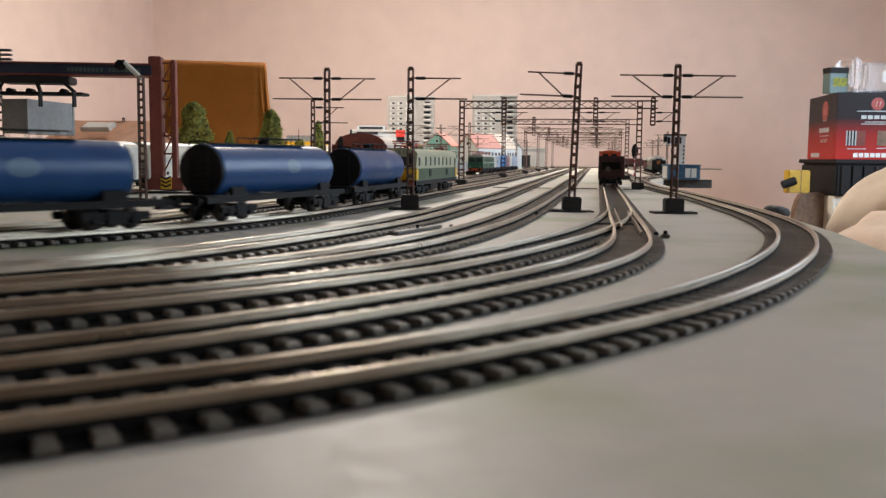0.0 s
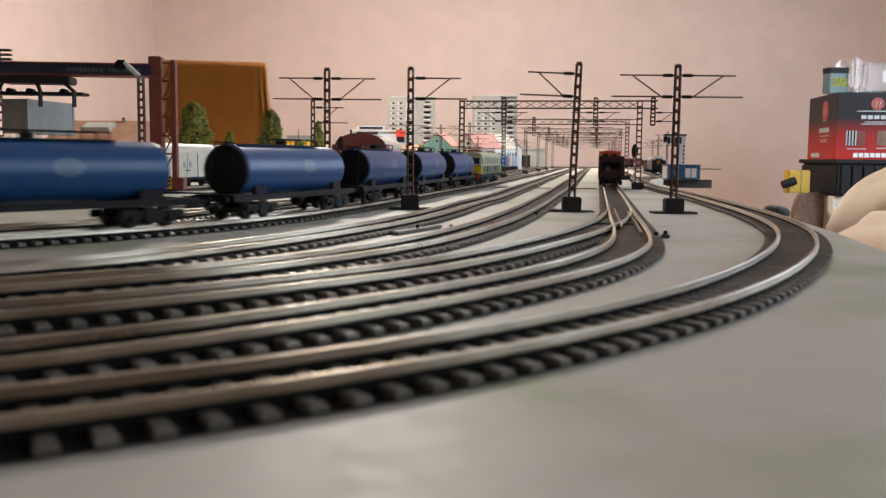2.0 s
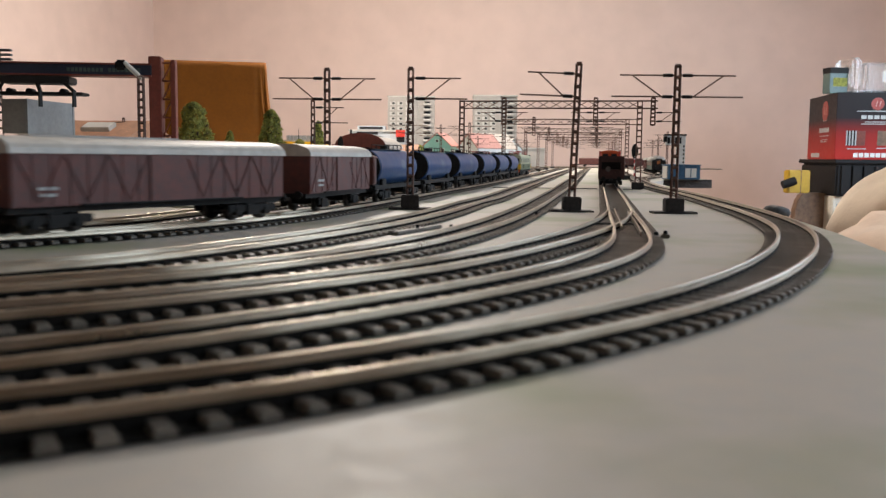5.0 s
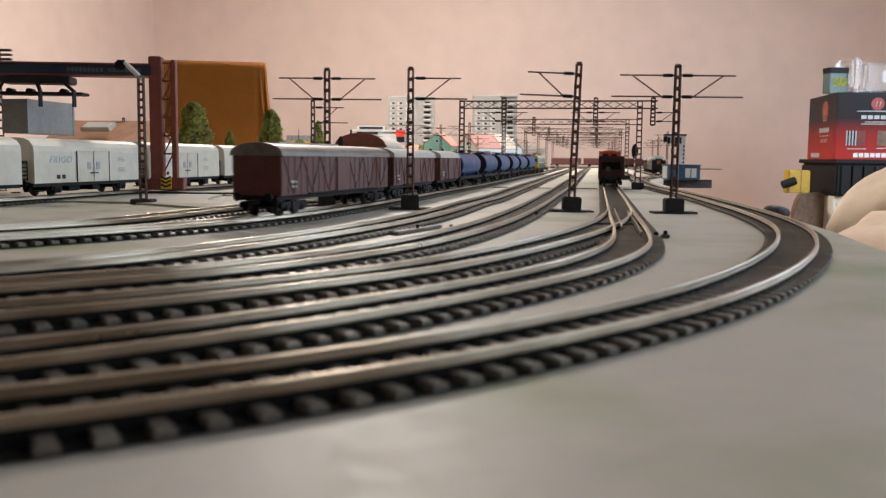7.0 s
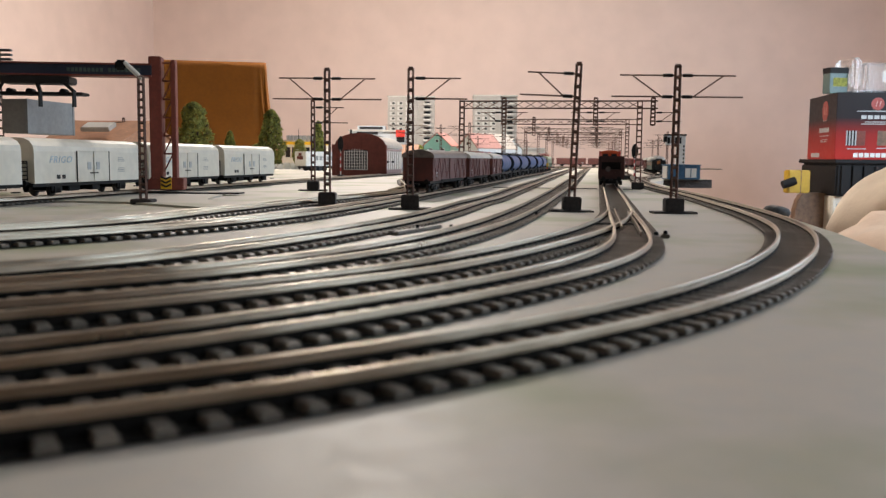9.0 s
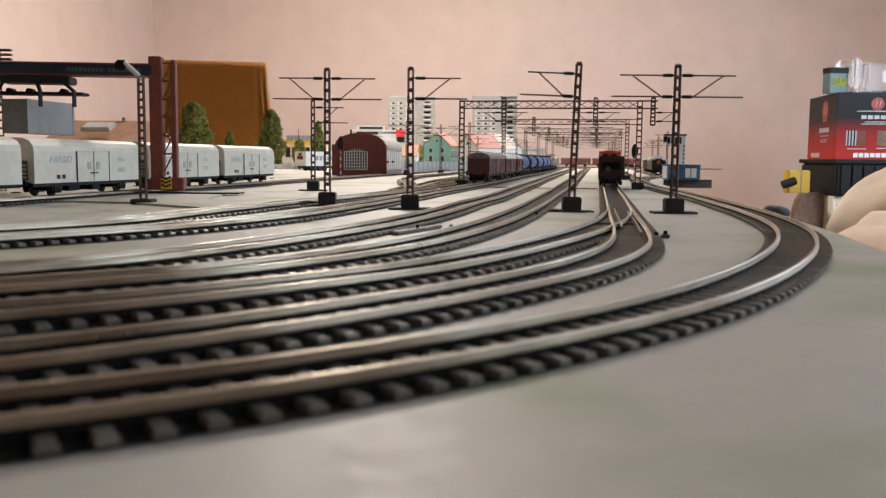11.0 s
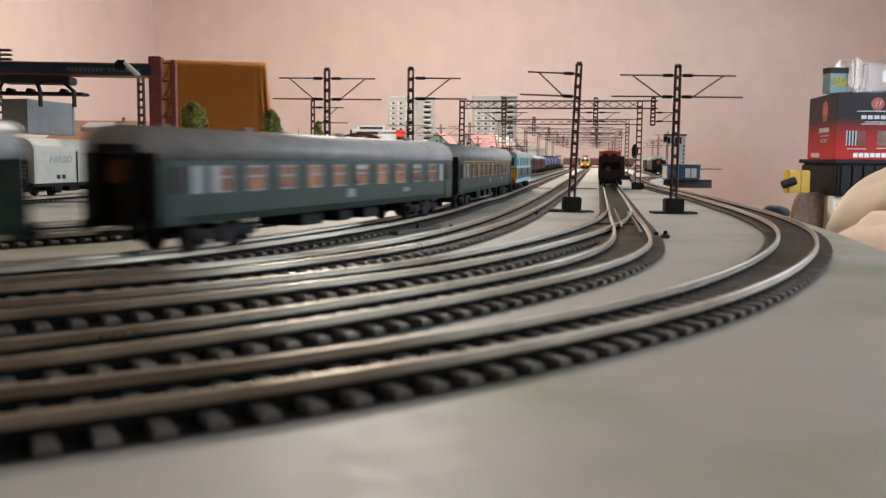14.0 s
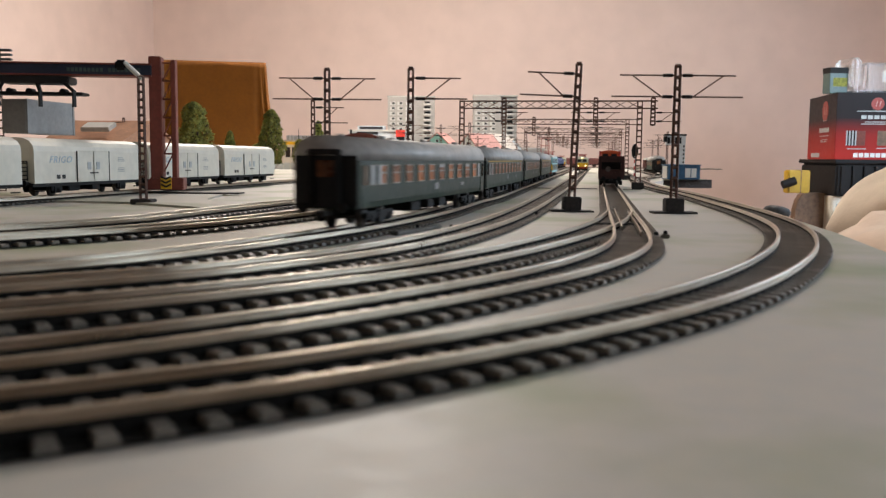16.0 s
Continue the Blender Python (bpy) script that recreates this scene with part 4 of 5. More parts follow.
def shunter(m):
    th = thing("diesel_shunter", "orange and cream diesel engine behind the hopper wagon", "locomotive", "", m)
    part("hood", box(B(), -0.06, 0.06, -0.0135, 0.0135, 0.013, 0.037, 0.002), "cream", th)
    bm = B()
    box(bm, -0.025, 0.025, -0.0128, 0.0128, 0.013, 0.047, 0.001)
    cab = part("cab", bm, "orange", th, "orange cab")
    for e in (-1, 1):
        for y in (-0.008, 0.008):
            part("cab_window", box(B(), min(e * 0.0245, e * 0.0256), max(e * 0.0245, e * 0.0256), y * 0.8 - 0.0042, y * 0.8 + 0.0042, 0.0400, 0.0452), "glassdark", cab)
    part("cab_roof", prism(B(), arch(0.028, 0.046, 0.0505, 10, 0.2), -0.028, 0.028), "orange", th)
    part("frame_plate", box(B(), -0.068, 0.068, -0.0155, 0.0155, 0.0095, 0.0130), "orange", th)
    for x, y in ((-0.04, -0.0145), (-0.04, 0.0145), (0.04, -0.0145)):
        part("lamp_post", bar(B(), (x, y, 0.036), (x, y, 0.0490), 0.0013, 8), "red", th)
    for e in (-1, 1):
        bogie(th, e * 0.035, (-0.011, 0.011), 0.006)
    buffers(th, 0.068)
    return th


shunter(stand(T2, 1.43, 0.018, 0.07))
old = coach(stand(TR, 2.55, 0.155, 0.2), False)
tagged(old, "dark grey-green passenger coach standing on the far track", "passenger coach")
box_wagon(stand(TR, 2.81, 0.155, 0.12), 0.17, "roofgrey", "dark red covered wagon standing behind a coach")

# ---- signals and small lineside things ----


def signal(m, h, label):
    th = thing("railway_signal", label, "railway signal", "signals", m)
    n = 7
    for i in range(n):
        z0, z1 = 0.004 + (h * 0.62) * i / n, 0.004 + (h * 0.62) * (i + 1) / n
        part("post_band", bar(B(), (0, 0, z0), (0, 0, z1), 0.0011, 8), "red" if i % 2 else "white", th)
    part("base", box(B(), -0.007, 0.007, -0.006, 0.006, 0, 0.004, 0.0006), "concrete", th)
    bm = B()
    prism(bm, [(0.0062 * math.cos(a), h * 0.8 + h * 0.19 * math.sin(a)) for a in (2 * math.pi * i / 20 for i in range(20))], -0.001, 0.001, axis="y")
    head = part("head", bm, "black", th, "black oval signal head")
    for z in (0.72, 0.80, 0.88):
        part("lens", bar(B(), (0, -0.001, h * z), (0, -0.0022, h * z), 0.0016, 10), "glassdark", head)
        part("hood", box(B(), -0.002, 0.002, -0.004, -0.001, h * z + 0.0017, h * z + 0.0023), "black", head)
    return th


signal(pose(0.363, 1.73, 0), 0.073, "railway signal with red and white post")
sg = signal(pose(-0.225, 1.98, 0), 0.088, "grey railway signal beside the engine shed")

slab("board_edge_trim", [(0.481, 1.984), (0.587, 1.984), (0.587, 1.9895), (0.481, 1.9895)], -0.018, 0.0005, "platform", "rough grey edge strip of the board", "trim")
th = thing("wooden_shed", "small blue shed with a pale window on the board's edge", "shed", "", pose(0.536, 2.02, 0))
sh = part("walls", box(B(), -0.036, 0.034, 0, 0.06, 0, 0.0305), "shedblue", th)
part("roof", box(B(), -0.038, 0.036, -0.003, 0.063, 0.0305, 0.0330), "shedblue", th)
for k in range(8):
    part("wall_board", box(B(), -0.035 + k * 0.0088, -0.0272 + k * 0.0088, -0.0008, 0.0005, 0.001, 0.0300), "shedblue", sh)
part("window_pane", box(B(), 0.001, 0.026, -0.0022, -0.0008, 0.004, 0.0245), "white", sh)
part("window_bar", box(B(), 0.0128, 0.0142, -0.003, -0.002, 0.004, 0.0245), "shedblue", sh)
part("side_panel", box(B(), -0.0372, -0.0360, 0.01, 0.05, 0.002, 0.029), "white", sh)

th = thing("signal_tower", "white tower with dark glazed cabin", "tower", "", pose(0.572, 2.2, 0, 0, 0, -8))
part("shaft", box(B(), -0.010, 0.010, -0.011, 0.011, 0, 0.100), "housewhite", th)
for i in range(9):
    part("opening", box(B(), 0.0045, 0.0075, -0.0116, -0.0108, 0.016 + i * 0.0095, 0.021 + i * 0.0095), "glassdark", th)
part("cabin", box(B(), -0.036, 0.008, -0.016, 0.014, 0.079, 0.101, 0.0008), "housewhite", th)
for i in range(4):
    part("cabin_window", box(B(), -0.033 + i * 0.0088, -0.027 + i * 0.0088, -0.0170, -0.0158, 0.082, 0.097), "glassdark", th)
part("cabin_roof", box(B(), -0.040, 0.011, -0.019, 0.017, 0.101, 0.1045), "black", th)
part("roof_box", box(B(), -0.042, -0.034, -0.018, -0.006, 0.086, 0.099), "black", th)

# turnout motors, covers and point blades
for x, y, rz, ln in ((-0.0145, 0.510, -24, 0.058), (0.0665, 0.645, -20, 0.012), (0.1125, 0.476, -12, 0.008), (0.119, 0.483, -12, 0.006), (0.0045, 0.513, -24, 0.010)):
    p = thing("turnout_motor", "small black turnout motor beside the rails", "turnout motor", "turnout motors", pose(x, y, 0, 0, 0, rz + 90))
    part("cover", box(B(), -ln / 2, ln / 2, -0.0024, 0.0024, 0, 0.0022, 0.0005), "sleeper", p)
    part("lever", bar(B(), (0, 0, 0.0022), (0, 0, 0.0040), 0.0011, 8), "frame", p)
th = thing("turnout", "turnout blades and check rails between two curved tracks", "railway turnout", "", None)
for o, u0 in ((0.0045, 0.52), (-0.0045, 0.56)):
    a = T2.where(uv(u0, 0.018))
    part("point_blade", sweep(B(), T2, a - 0.05, a + 0.14, [(o - 0.0004, 0.003), (o + 0.0004, 0.003), (o + 0.0004, 0.0052), (o - 0.0004, 0.0052)]), "rail", th)
a = T2.where(uv(0.56, 0.018))
part("tie_bar", box(B(), 0.092, 0.122, 0.552, 0.558, 0.0008, 0.0030), "black", th)

# joints of the boards and the plate under the crane
bj = thing("board_joint", "thin dark joint between two boards", "board joint", kind="structure")
for v0, v1 in ((-0.148, -0.125), (-0.09, -0.062), (-0.03, 0.0), (0.036, 0.062)):
    a, b = uv(1.30, v0), uv(1.30 + (v1 - v0) * 0.17, v1)
    part("joint", bar(B(), (a.x, a.y, 0.0002), (b.x, b.y, 0.0002), 0.0009, flat=True), "black", bj)
slab("crane_plate", [(-0.40, 0.80), (-0.27, 0.775), (-0.19, 0.705), (-0.175, 0.735), (-0.22, 0.84), (-0.24, 1.02), (-0.38, 1.04)], 0.0, 0.0018, "board", "thin plate under the crane", "plate", kind="structure")
cr = thing("crane_rail", "black rail strip under the crane leg", "crane rail")
part("strip", box(B(), -0.345, -0.215, 0.952, 0.978, 0.0018, 0.0032), "black", cr)

# ---- container crane ----
th = thing("container_crane", "container gantry crane with blue girder and red legs", "gantry crane", "", pose(-0.294, 0.965, 0, 0, 0, 4))


def crane_leg(x, parent):
    leg = part("leg", box(B(), x - 0.0155, x - 0.003, -0.008, 0.008, 0.012, 0.142, 0.0008), "cranered", parent, "red crane leg")
    part("leg_post", box(B(), x + 0.0065, x + 0.0112, -0.006, 0.006, 0.012, 0.139, 0.0006), "cranered", leg)
    bm = B()
    for i in range(6):
        z0, z1 = 0.022 + i * 0.019, 0.022 + (i + 1) * 0.019
        bar(bm, (x - 0.003, 0, z0), (x + 0.0065, 0, z1), 0.0009, flat=True)
        bar(bm, (x - 0.003, 0, z1), (x + 0.0065, 0, z1), 0.0009, flat=True)
    part("bracing", bm, "cranered", leg)
    part("bogie_box", box(B(), x - 0.020, x + 0.0185, -0.010, 0.010, 0.003, 0.016, 0.001), "cranered", leg)
    part("warning_plate", box(B(), x - 0.0045, x + 0.0065, -0.0118, -0.0100, 0.004, 0.016), "yellow", leg, "yellow and black warning plate")
    bm = B()
    for k in range(3):
        for sx in (-1, 1):
            prism(bm, [(x + 0.001, 0.0055 + k * 0.004), (x + 0.001, 0.0075 + k * 0.004), (x + 0.001 + sx * 0.0052, 0.0105 + k * 0.004 - 0.0005), (x + 0.001 + sx * 0.0052, 0.0085 + k * 0.004 - 0.0005)], -0.0123, -0.0117, axis="y")
    part("warning_stripe", bm, "black", leg)
    return leg


th.location.z = 0.0025
crane_leg(0.0, th)
crane_leg(-0.40, th)
part("girder", box(B(), -0.42, -0.012, -0.009, 0.009, 0.1215, 0.1325, 0.0008), "craneblue", th, "dark blue girder")
for z in (0.1205, 0.1325):
    part("girder_flange", box(B(), -0.42, -0.012, -0.011, 0.011, z, z + 0.0016), "cranered", th)
bm = B()
for i in range(18):
    if i != 9:
        box(bm, -0.098 + i * 0.0042, -0.0952 + i * 0.0042, -0.0094, -0.0088, 0.1250, 0.1290)
part("faded_lettering", bm, "greygreen", th)
tr = part("trolley", box(B(), -0.165, -0.095, -0.014, 0.014, 0.112, 0.1195, 0.001), "black", th)
for x, dx in ((-0.160, -0.006), (-0.128, 0.004), (-0.102, 0.012)):
    bm = B()
    bar(bm, (x, -0.012, 0.115), (x + dx, -0.013, 0.104), 0.0022, flat=True)
    bar(bm, (x + dx, -0.013, 0.105), (x + dx, -0.013, 0.088), 0.0022, flat=True)
    part("gripper_arm", bm, "black", tr)
bm = B()
box(bm, -0.17, -0.082, -0.012, 0.012, 0.1005, 0.1035, 0.0006)
for x in (-0.158, -0.138, -0.104):
    bar(bm, (x, -0.006, 0.104), (x, 0.006, 0.104), 0.0035, 12)
part("spreader", bm, "frame", tr)
th = thing("shipping_container", "grey shipping container hanging under the crane", "shipping container", "", pose(-0.4451, 1.0048, 0.0635, 0, 0, 80.3))
part("body", box(B(), -0.043, 0.043, -0.014, 0.014, 0, 0.036, 0.0008), "containergrey", th)
for x in (-0.0435, 0.0405):
    for y in (-0.0146, 0.0120):
        part("corner_post", box(B(), x, x + 0.003, y, y + 0.0026, 0, 0.0362), "containergrey", th)
part("door", box(B(), -0.0440, -0.0428, -0.0125, 0.0125, 0.0015, 0.0345), "containergrey", th)

# lattice lamp post
th = thing("yard_lamp", "dark lattice yard lamp with a curved white head", "yard lamp", "", pose(-0.257, 0.775, 0))
bm = B()
lattice(bm, 0, 0.004, 0.108, 0.0052, 0.0042, 0.0012, 16)
lattice(bm, 0, 0.004, 0.108, 0.0052, 0.0042, -0.0012, 16)
part("lattice_post", bm, "mast", th)
part("base", box(B(), -0.009, 0.009, -0.008, 0.008, 0, 0.0045, 0.0006), "concrete", th)
part("arm", bar(B(), (0.001, 0, 0.106), (-0.0135, 0, 0.1195), 0.0021, 10), "white", th, "white tube")
part("lamp_head", box(B(), -0.021, -0.012, -0.003, 0.003, 0.113, 0.1215, 0.0015), "frame", th)

# ---- trees ----


def tree(x, y, h, w, seed, label):
    rnd = random.Random(seed)
    th = thing("model_tree", label, "tree", "model trees", pose(x, y, 0))
    bm = B()
    bar(bm, (0, 0, 0), (0, 0, h * 0.6), w * 0.05, 7)
    for i in range(7):
        a, z = rnd.uniform(0, 6.28), h * rnd.uniform(0.3, 0.6)
        bar(bm, (0, 0, z), (math.cos(a) * w * 0.3, math.sin(a) * w * 0.3, z + h * 0.15), w * 0.02, 5)
    part("trunk", bm, "bark", th)
    vs, fs = [], []
    for i in range(4600):
        z = rnd.random()
        r = w / 2 * (1 - z) ** 0.40 * min(1.0, 0.55 + 2.6 * z) * 1.08
        a = rnd.uniform(0, 6.28)
        lump = 0.8 + 0.55 * noise.noise((math.cos(a) * 2 + seed, math.sin(a) * 2, z * 5))
        k = r * lump * rnd.uniform(0.55, 1.0) ** 0.5
        c = Vector((math.cos(a) * k, math.sin(a) * k, h * (0.16 + 0.84 * z)))
        n1 = Vector((rnd.gauss(0, 1), rnd.gauss(0, 1), rnd.gauss(0, 1))).normalized()
        n2 = n1.orthogonal().normalized()
        q = h * rnd.uniform(0.010, 0.024)
        o = len(vs)
        vs += [tuple(c + n1 * q), tuple(c + n2 * q * 0.8), tuple(c - n1 * q), tuple(c - n2 * q * 0.8)]
        fs.append((o, o + 1, o + 2, o + 3))
    me = bpy.data.meshes.new("crown")
    me.from_pydata(vs, [], fs)
    me.materials.append(M["leaf"])
    ob = new("crown", me)
    ob.parent = th
    return th


for i, (px_, dist, hh, ww) in enumerate(((345, 1.9, 0.152, 0.094), (408, 2.05, 0.098, 0.036), (481, 2.2, 0.154, 0.076), (563, 2.9, 0.155, 0.05), (885, 4.0, 0.105, 0.07), (742, 3.7, 0.095, 0.06), (530, 3.0, 0.10, 0.06), (455, 2.35, 0.075, 0.05))):
    tree((px_ - 784) / 1600 * dist, dist, hh, ww, i + 3, "rounded green model tree" if ww > 0.05 else "small slender green model tree")

# ---- buildings ----


def gable_house(name, m, w, d, eave, ridge, wallm, roofm, label, windows=(), overhang=0.006):
    """A house whose gable faces -y."""
    th = thing(name, label, "house", "model houses", m)
    prof = [(-w / 2, 0), (w / 2, 0), (w / 2, eave), (0, ridge), (-w / 2, eave)]
    part("wall", prism(B(), prof, 0, d, axis="y"), wallm, th)
    sl = math.hypot(w / 2, ridge - eave)
    nx, nz = (ridge - eave) / sl, (w / 2) / sl
    for s in (-1, 1):
        ex, ez = s * (w / 2 + overhang * nz), eave - overhang * nx
        t = 0.003
        part("roof", prism(B(), [(ex, ez), (0, ridge), (0, ridge + t * 1.3), (ex + s * nx * t, ez + nz * t)], -overhang, d + overhang, axis="y"), roofm, th)
    for x, z, ww, hh in windows:
        bm = B()
        box(bm, x - ww / 2 - 0.0012, x + ww / 2 + 0.0012, -0.0012, 0.0004, z - 0.0012, z + hh + 0.0012)
        wf = part("window", bm, "housewhite", th)
        part("pane", box(B(), x - ww / 2, x + ww / 2, -0.0020, -0.0010, z, z + hh), "glassdark", wf)
    n = max(2, int(d / 0.02))
    for i in range(n):
        y = d * (i + 0.5) / n
        wf = part("window", box(B(), w / 2 - 0.0004, w / 2 + 0.0012, y - 0.005, y + 0.005, eave * 0.45, eave * 0.8), "housewhite", th)
        part("pane", box(B(), w / 2 + 0.0008, w / 2 + 0.0018, y - 0.004, y + 0.004, eave * 0.48, eave * 0.78), "glassdark", wf)
    return th


def at_px(x, dist):
    return (x - 784) / 1600 * dist


# brick engine shed with an arched gable and roof
bx = (at_px(590, 2.08) + at_px(682, 2.08)) / 2
th = thing("engine_shed", "dark red brick engine shed with arched roof and large window", "engine shed", "", pose(bx, 2.08, 0, 0, 0, -8))
W = 0.118
prof = [(-W / 2, 0), (W / 2, 0), (W / 2, 0.069)] + [(W / 2 * math.cos(math.pi * i / 14), 0.069 + 0.0285 * math.sin(math.pi * i / 14)) for i in range(1, 14)] + [(-W / 2, 0.069)]
part("gable_wall", prism(B(), prof, 0, 0.006, axis="y"), "brick", th)
body = [(-W / 2 + 0.001, 0), (W / 2 - 0.001, 0), (W / 2 - 0.001, 0.062), (-W / 2 + 0.001, 0.062)]
part("side_wall", prism(B(), body, 0.006, 0.21, axis="y"), "brickpale", th)
rp = [(W / 2 * 1.03 * math.cos(math.pi * i / 14), 0.064 + 0.0285 * math.sin(math.pi * i / 14)) for i in range(15)]
part("roof", prism(B(), rp, 0.006, 0.213, axis="y"), "roofpale", th, "pale curved roof")
part("roof_vent", prism(B(), [(x * 0.45, z + 0.004) for x, z in rp], 0.02, 0.19, axis="y"), "black", th)
for s in (-1, 1):
    part("corner_pilaster", box(B(), s * W / 2 - 0.006, s * W / 2 + 0.003, -0.002, 0.008, 0, 0.071), "brick", th)
bm = B()
wx0, wx1, wz0, wz1 = -0.036, 0.018, 0.014, 0.055
for i in range(10):
    x = wx0 + (wx1 - wx0) * i / 9
    top = wz1 + 0.006 * math.sin(math.pi * i / 9)
    box(bm, x - 0.0006, x + 0.0006, -0.003, -0.0008, wz0, top)
for i in range(7):
    z = wz0 + (wz1 - wz0) * i / 6
    box(bm, wx0, wx1, -0.0028, -0.001, z - 0.0006, z + 0.0006)
win = part("window", bm, "white", th, "white window grid")
part("pane", box(B(), wx0, wx1, -0.0009, -0.0004, wz0, wz1 + 0.004), "glassdark", win)
for i in range(8):
    y = 0.018 + i * 0.024
    wf = part("window", box(B(), W / 2 - 0.001, W / 2 + 0.0005, y, y + 0.011, 0.014, 0.052), "white", th)
    part("lintel", bar(B(), (W / 2 - 0.001, y + 0.0055, 0.052), (W / 2 + 0.0007, y + 0.0055, 0.052), 0.0055, 12), "white", wf)
for y in (0.012, 0.075):
    part("wall_lamp", box(B(), W / 2, W / 2 + 0.007, y - 0.003, y + 0.003, 0.030, 0.034, 0.0006), "black", th)
part("chimney", bar(B(), (-0.028, 0.03, 0.084), (-0.028, 0.03, 0.106), 0.0022, 8), "black", th)
for i in range(12):
    part("brick_course", box(B(), -W / 2 - 0.0002, W / 2 + 0.0002, -0.0006, 0.0002, 0.0032 + i * 0.0052, 0.0068 + i * 0.0052) if i % 3 == 0 and not 0.011 < 0.0032 + i * 0.0052 < 0.05 else box(B(), -W / 2 - 0.0002, -W / 2 + 0.012, -0.0006, 0.0002, 0.0032 + i * 0.0052, 0.0068 + i * 0.0052), "brick", th)

gable_house("town_house", pose(at_px(772, 3.3), 3.3, 0, 0, 0, -14), 0.098, 0.13, 0.088, 0.132, "turquoise", "roofpink", "turquoise gabled house with pink roof", ((-0.024, 0.03, 0.012, 0.02), (0.02, 0.03, 0.012, 0.02), (0.0, 0.10, 0.008, 0.008), (-0.024, 0.062, 0.012, 0.014), (0.02, 0.062, 0.012, 0.014)))
gable_house("town_house", pose(at_px(826, 3.25), 3.25, 0, 0, 0, -40), 0.085, 0.14, 0.082, 0.128, "housewhite", "roofpink", "white house with pale pink tiled roof", ((-0.02, 0.03, 0.012, 0.02), (0.018, 0.03, 0.012, 0.02), (0.0, 0.09, 0.008, 0.01)))
gable_house("town_house", pose(at_px(862, 3.7), 3.7, 0, 0, 0, -35), 0.10, 0.14, 0.085, 0.14, "housewhite", "roofpale", "white house with grey roof behind the sidings", ((-0.02, 0.03, 0.012, 0.02), (0.02, 0.03, 0.012, 0.02)))
gable_house("town_house", pose(at_px(905, 3.9), 3.9, 0, 0, 0, 35), 0.10, 0.12, 0.085, 0.125, "housewhite", "roofpale", "pale house with grey roof in the distance", ((-0.02, 0.03, 0.012, 0.02),))
gable_house("cottage", pose(at_px(737, 3.0), 3.0, 0, 0, 0, 80), 0.06, 0.05, 0.05, 0.082, "housewhite", "rooforange", "small white cottage with orange roof")
gable_house("warehouse", pose(at_px(266, 1.75), 1.75, 0, 0, 0, 80), 0.24, 0.15, 0.060, 0.104, "rooforange", "rooforange", "long warehouse with a flat orange roof")
th = thing("roof_lantern", "pale skylight lantern on the warehouse roof", "skylight", "", pose(at_px(178, 1.68), 1.68, 0.089, 22, 0, -8))
part("frame", box(B(), -0.028, 0.028, -0.015, 0.015, 0, 0.008, 0.001), "roofpale", th)
part("glass", box(B(), -0.026, 0.026, -0.013, 0.013, 0.008, 0.0088), "white", th)
mast(pose(at_px(212, 1.72), 1.75, 0), 0.112, (-1, 1), 0.02, "thin catenary mast behind the warehouse", 0.004)


def tower_block(x0, x1, dist, top, floors, label):
    w = (at_px(x1, dist) - at_px(x0, dist))
    cx = (at_px(x0, dist) + at_px(x1, dist)) / 2
    h = 0.0415 + (281 - top) / 1600 * dist
    th = thing("tower_block", label, "tower block", "tower blocks", pose(cx, dist, 0, 0, 0, 0))
    part("wall", box(B(), -w / 2, w * 0.12, 0, 0.12, 0, h), "towergrey", th)
    part("stair_wall", box(B(), w * 0.12, w / 2, 0.012, 0.12, 0, h * 0.985), "towergrey", th)
    part("roof_edge", box(B(), -w / 2 - 0.002, w / 2 + 0.002, -0.002, 0.122, h, h + 0.006), "towerlight", th)
    for f in range(floors):
        z = h * (0.06 + 0.9 * f / floors)
        dz = h * 0.9 / floors
        for cxx in (-0.40, -0.24, -0.06):
            wn_ = part("window", box(B(), cxx * w - 0.014, cxx * w + 0.014, -0.002, 0.002, z, z + dz * 0.62), "towerlight", th)
            part("pane", box(B(), cxx * w - 0.002, cxx * w + 0.012, -0.003, -0.0012, z + dz * 0.16, z + dz * 0.52), "glassdark", wn_)
        b_ = part("balcony", box(B(), w * 0.26, w * 0.42, -0.004, 0.012, z, z + dz * 0.35), "towerlight", th)
        part("pane", box(B(), w * 0.28, w * 0.40, 0.0105, 0.0125, z + dz * 0.38, z + dz * 0.75), "glassdark", b_)
    return th


tower_block(685, 767, 4.9, 175, 12, "grey tower block with white windows")
tower_block(835, 912, 4.95, 172, 12, "grey tower block with small windows and balconies")
th = thing("shopping_hall", "flat white hall with red awning", "shop building", "", pose(at_px(668, 4.3), 4.3, 0))
part("wall", box(B(), -0.135, 0.135, 0, 0.15, 0, 0.165), "hallgrey", th)
part("roof", box(B(), -0.14, 0.14, -0.005, 0.155, 0.165, 0.172), "towerlight", th)
part("window_band", box(B(), -0.10, 0.0, -0.002, 0.001, 0.150, 0.162), "glassdark", th)
part("roof_box", box(B(), -0.10, 0.03, 0.03, 0.1, 0.172, 0.192), "hallgrey", th)
part("roof_window", box(B(), -0.09, 0.02, 0.0285, 0.0305, 0.176, 0.187), "glassdark", th)
part("awning", box(B(), 0.085, 0.128, -0.025, 0.0, 0.14, 0.172), "red", th, "red awning")
part("doorway", box(B(), 0.088, 0.125, -0.003, 0.0, 0.115, 0.14), "glassdark", th)
th = thing("station_hall", "yellow-banded station hall with flat roof", "station building", "", pose(at_px(540, 3.5), 3.5, 0))
part("wall", box(B(), -0.085, 0.075, 0, 0.1, 0, 0.105), "cream", th)
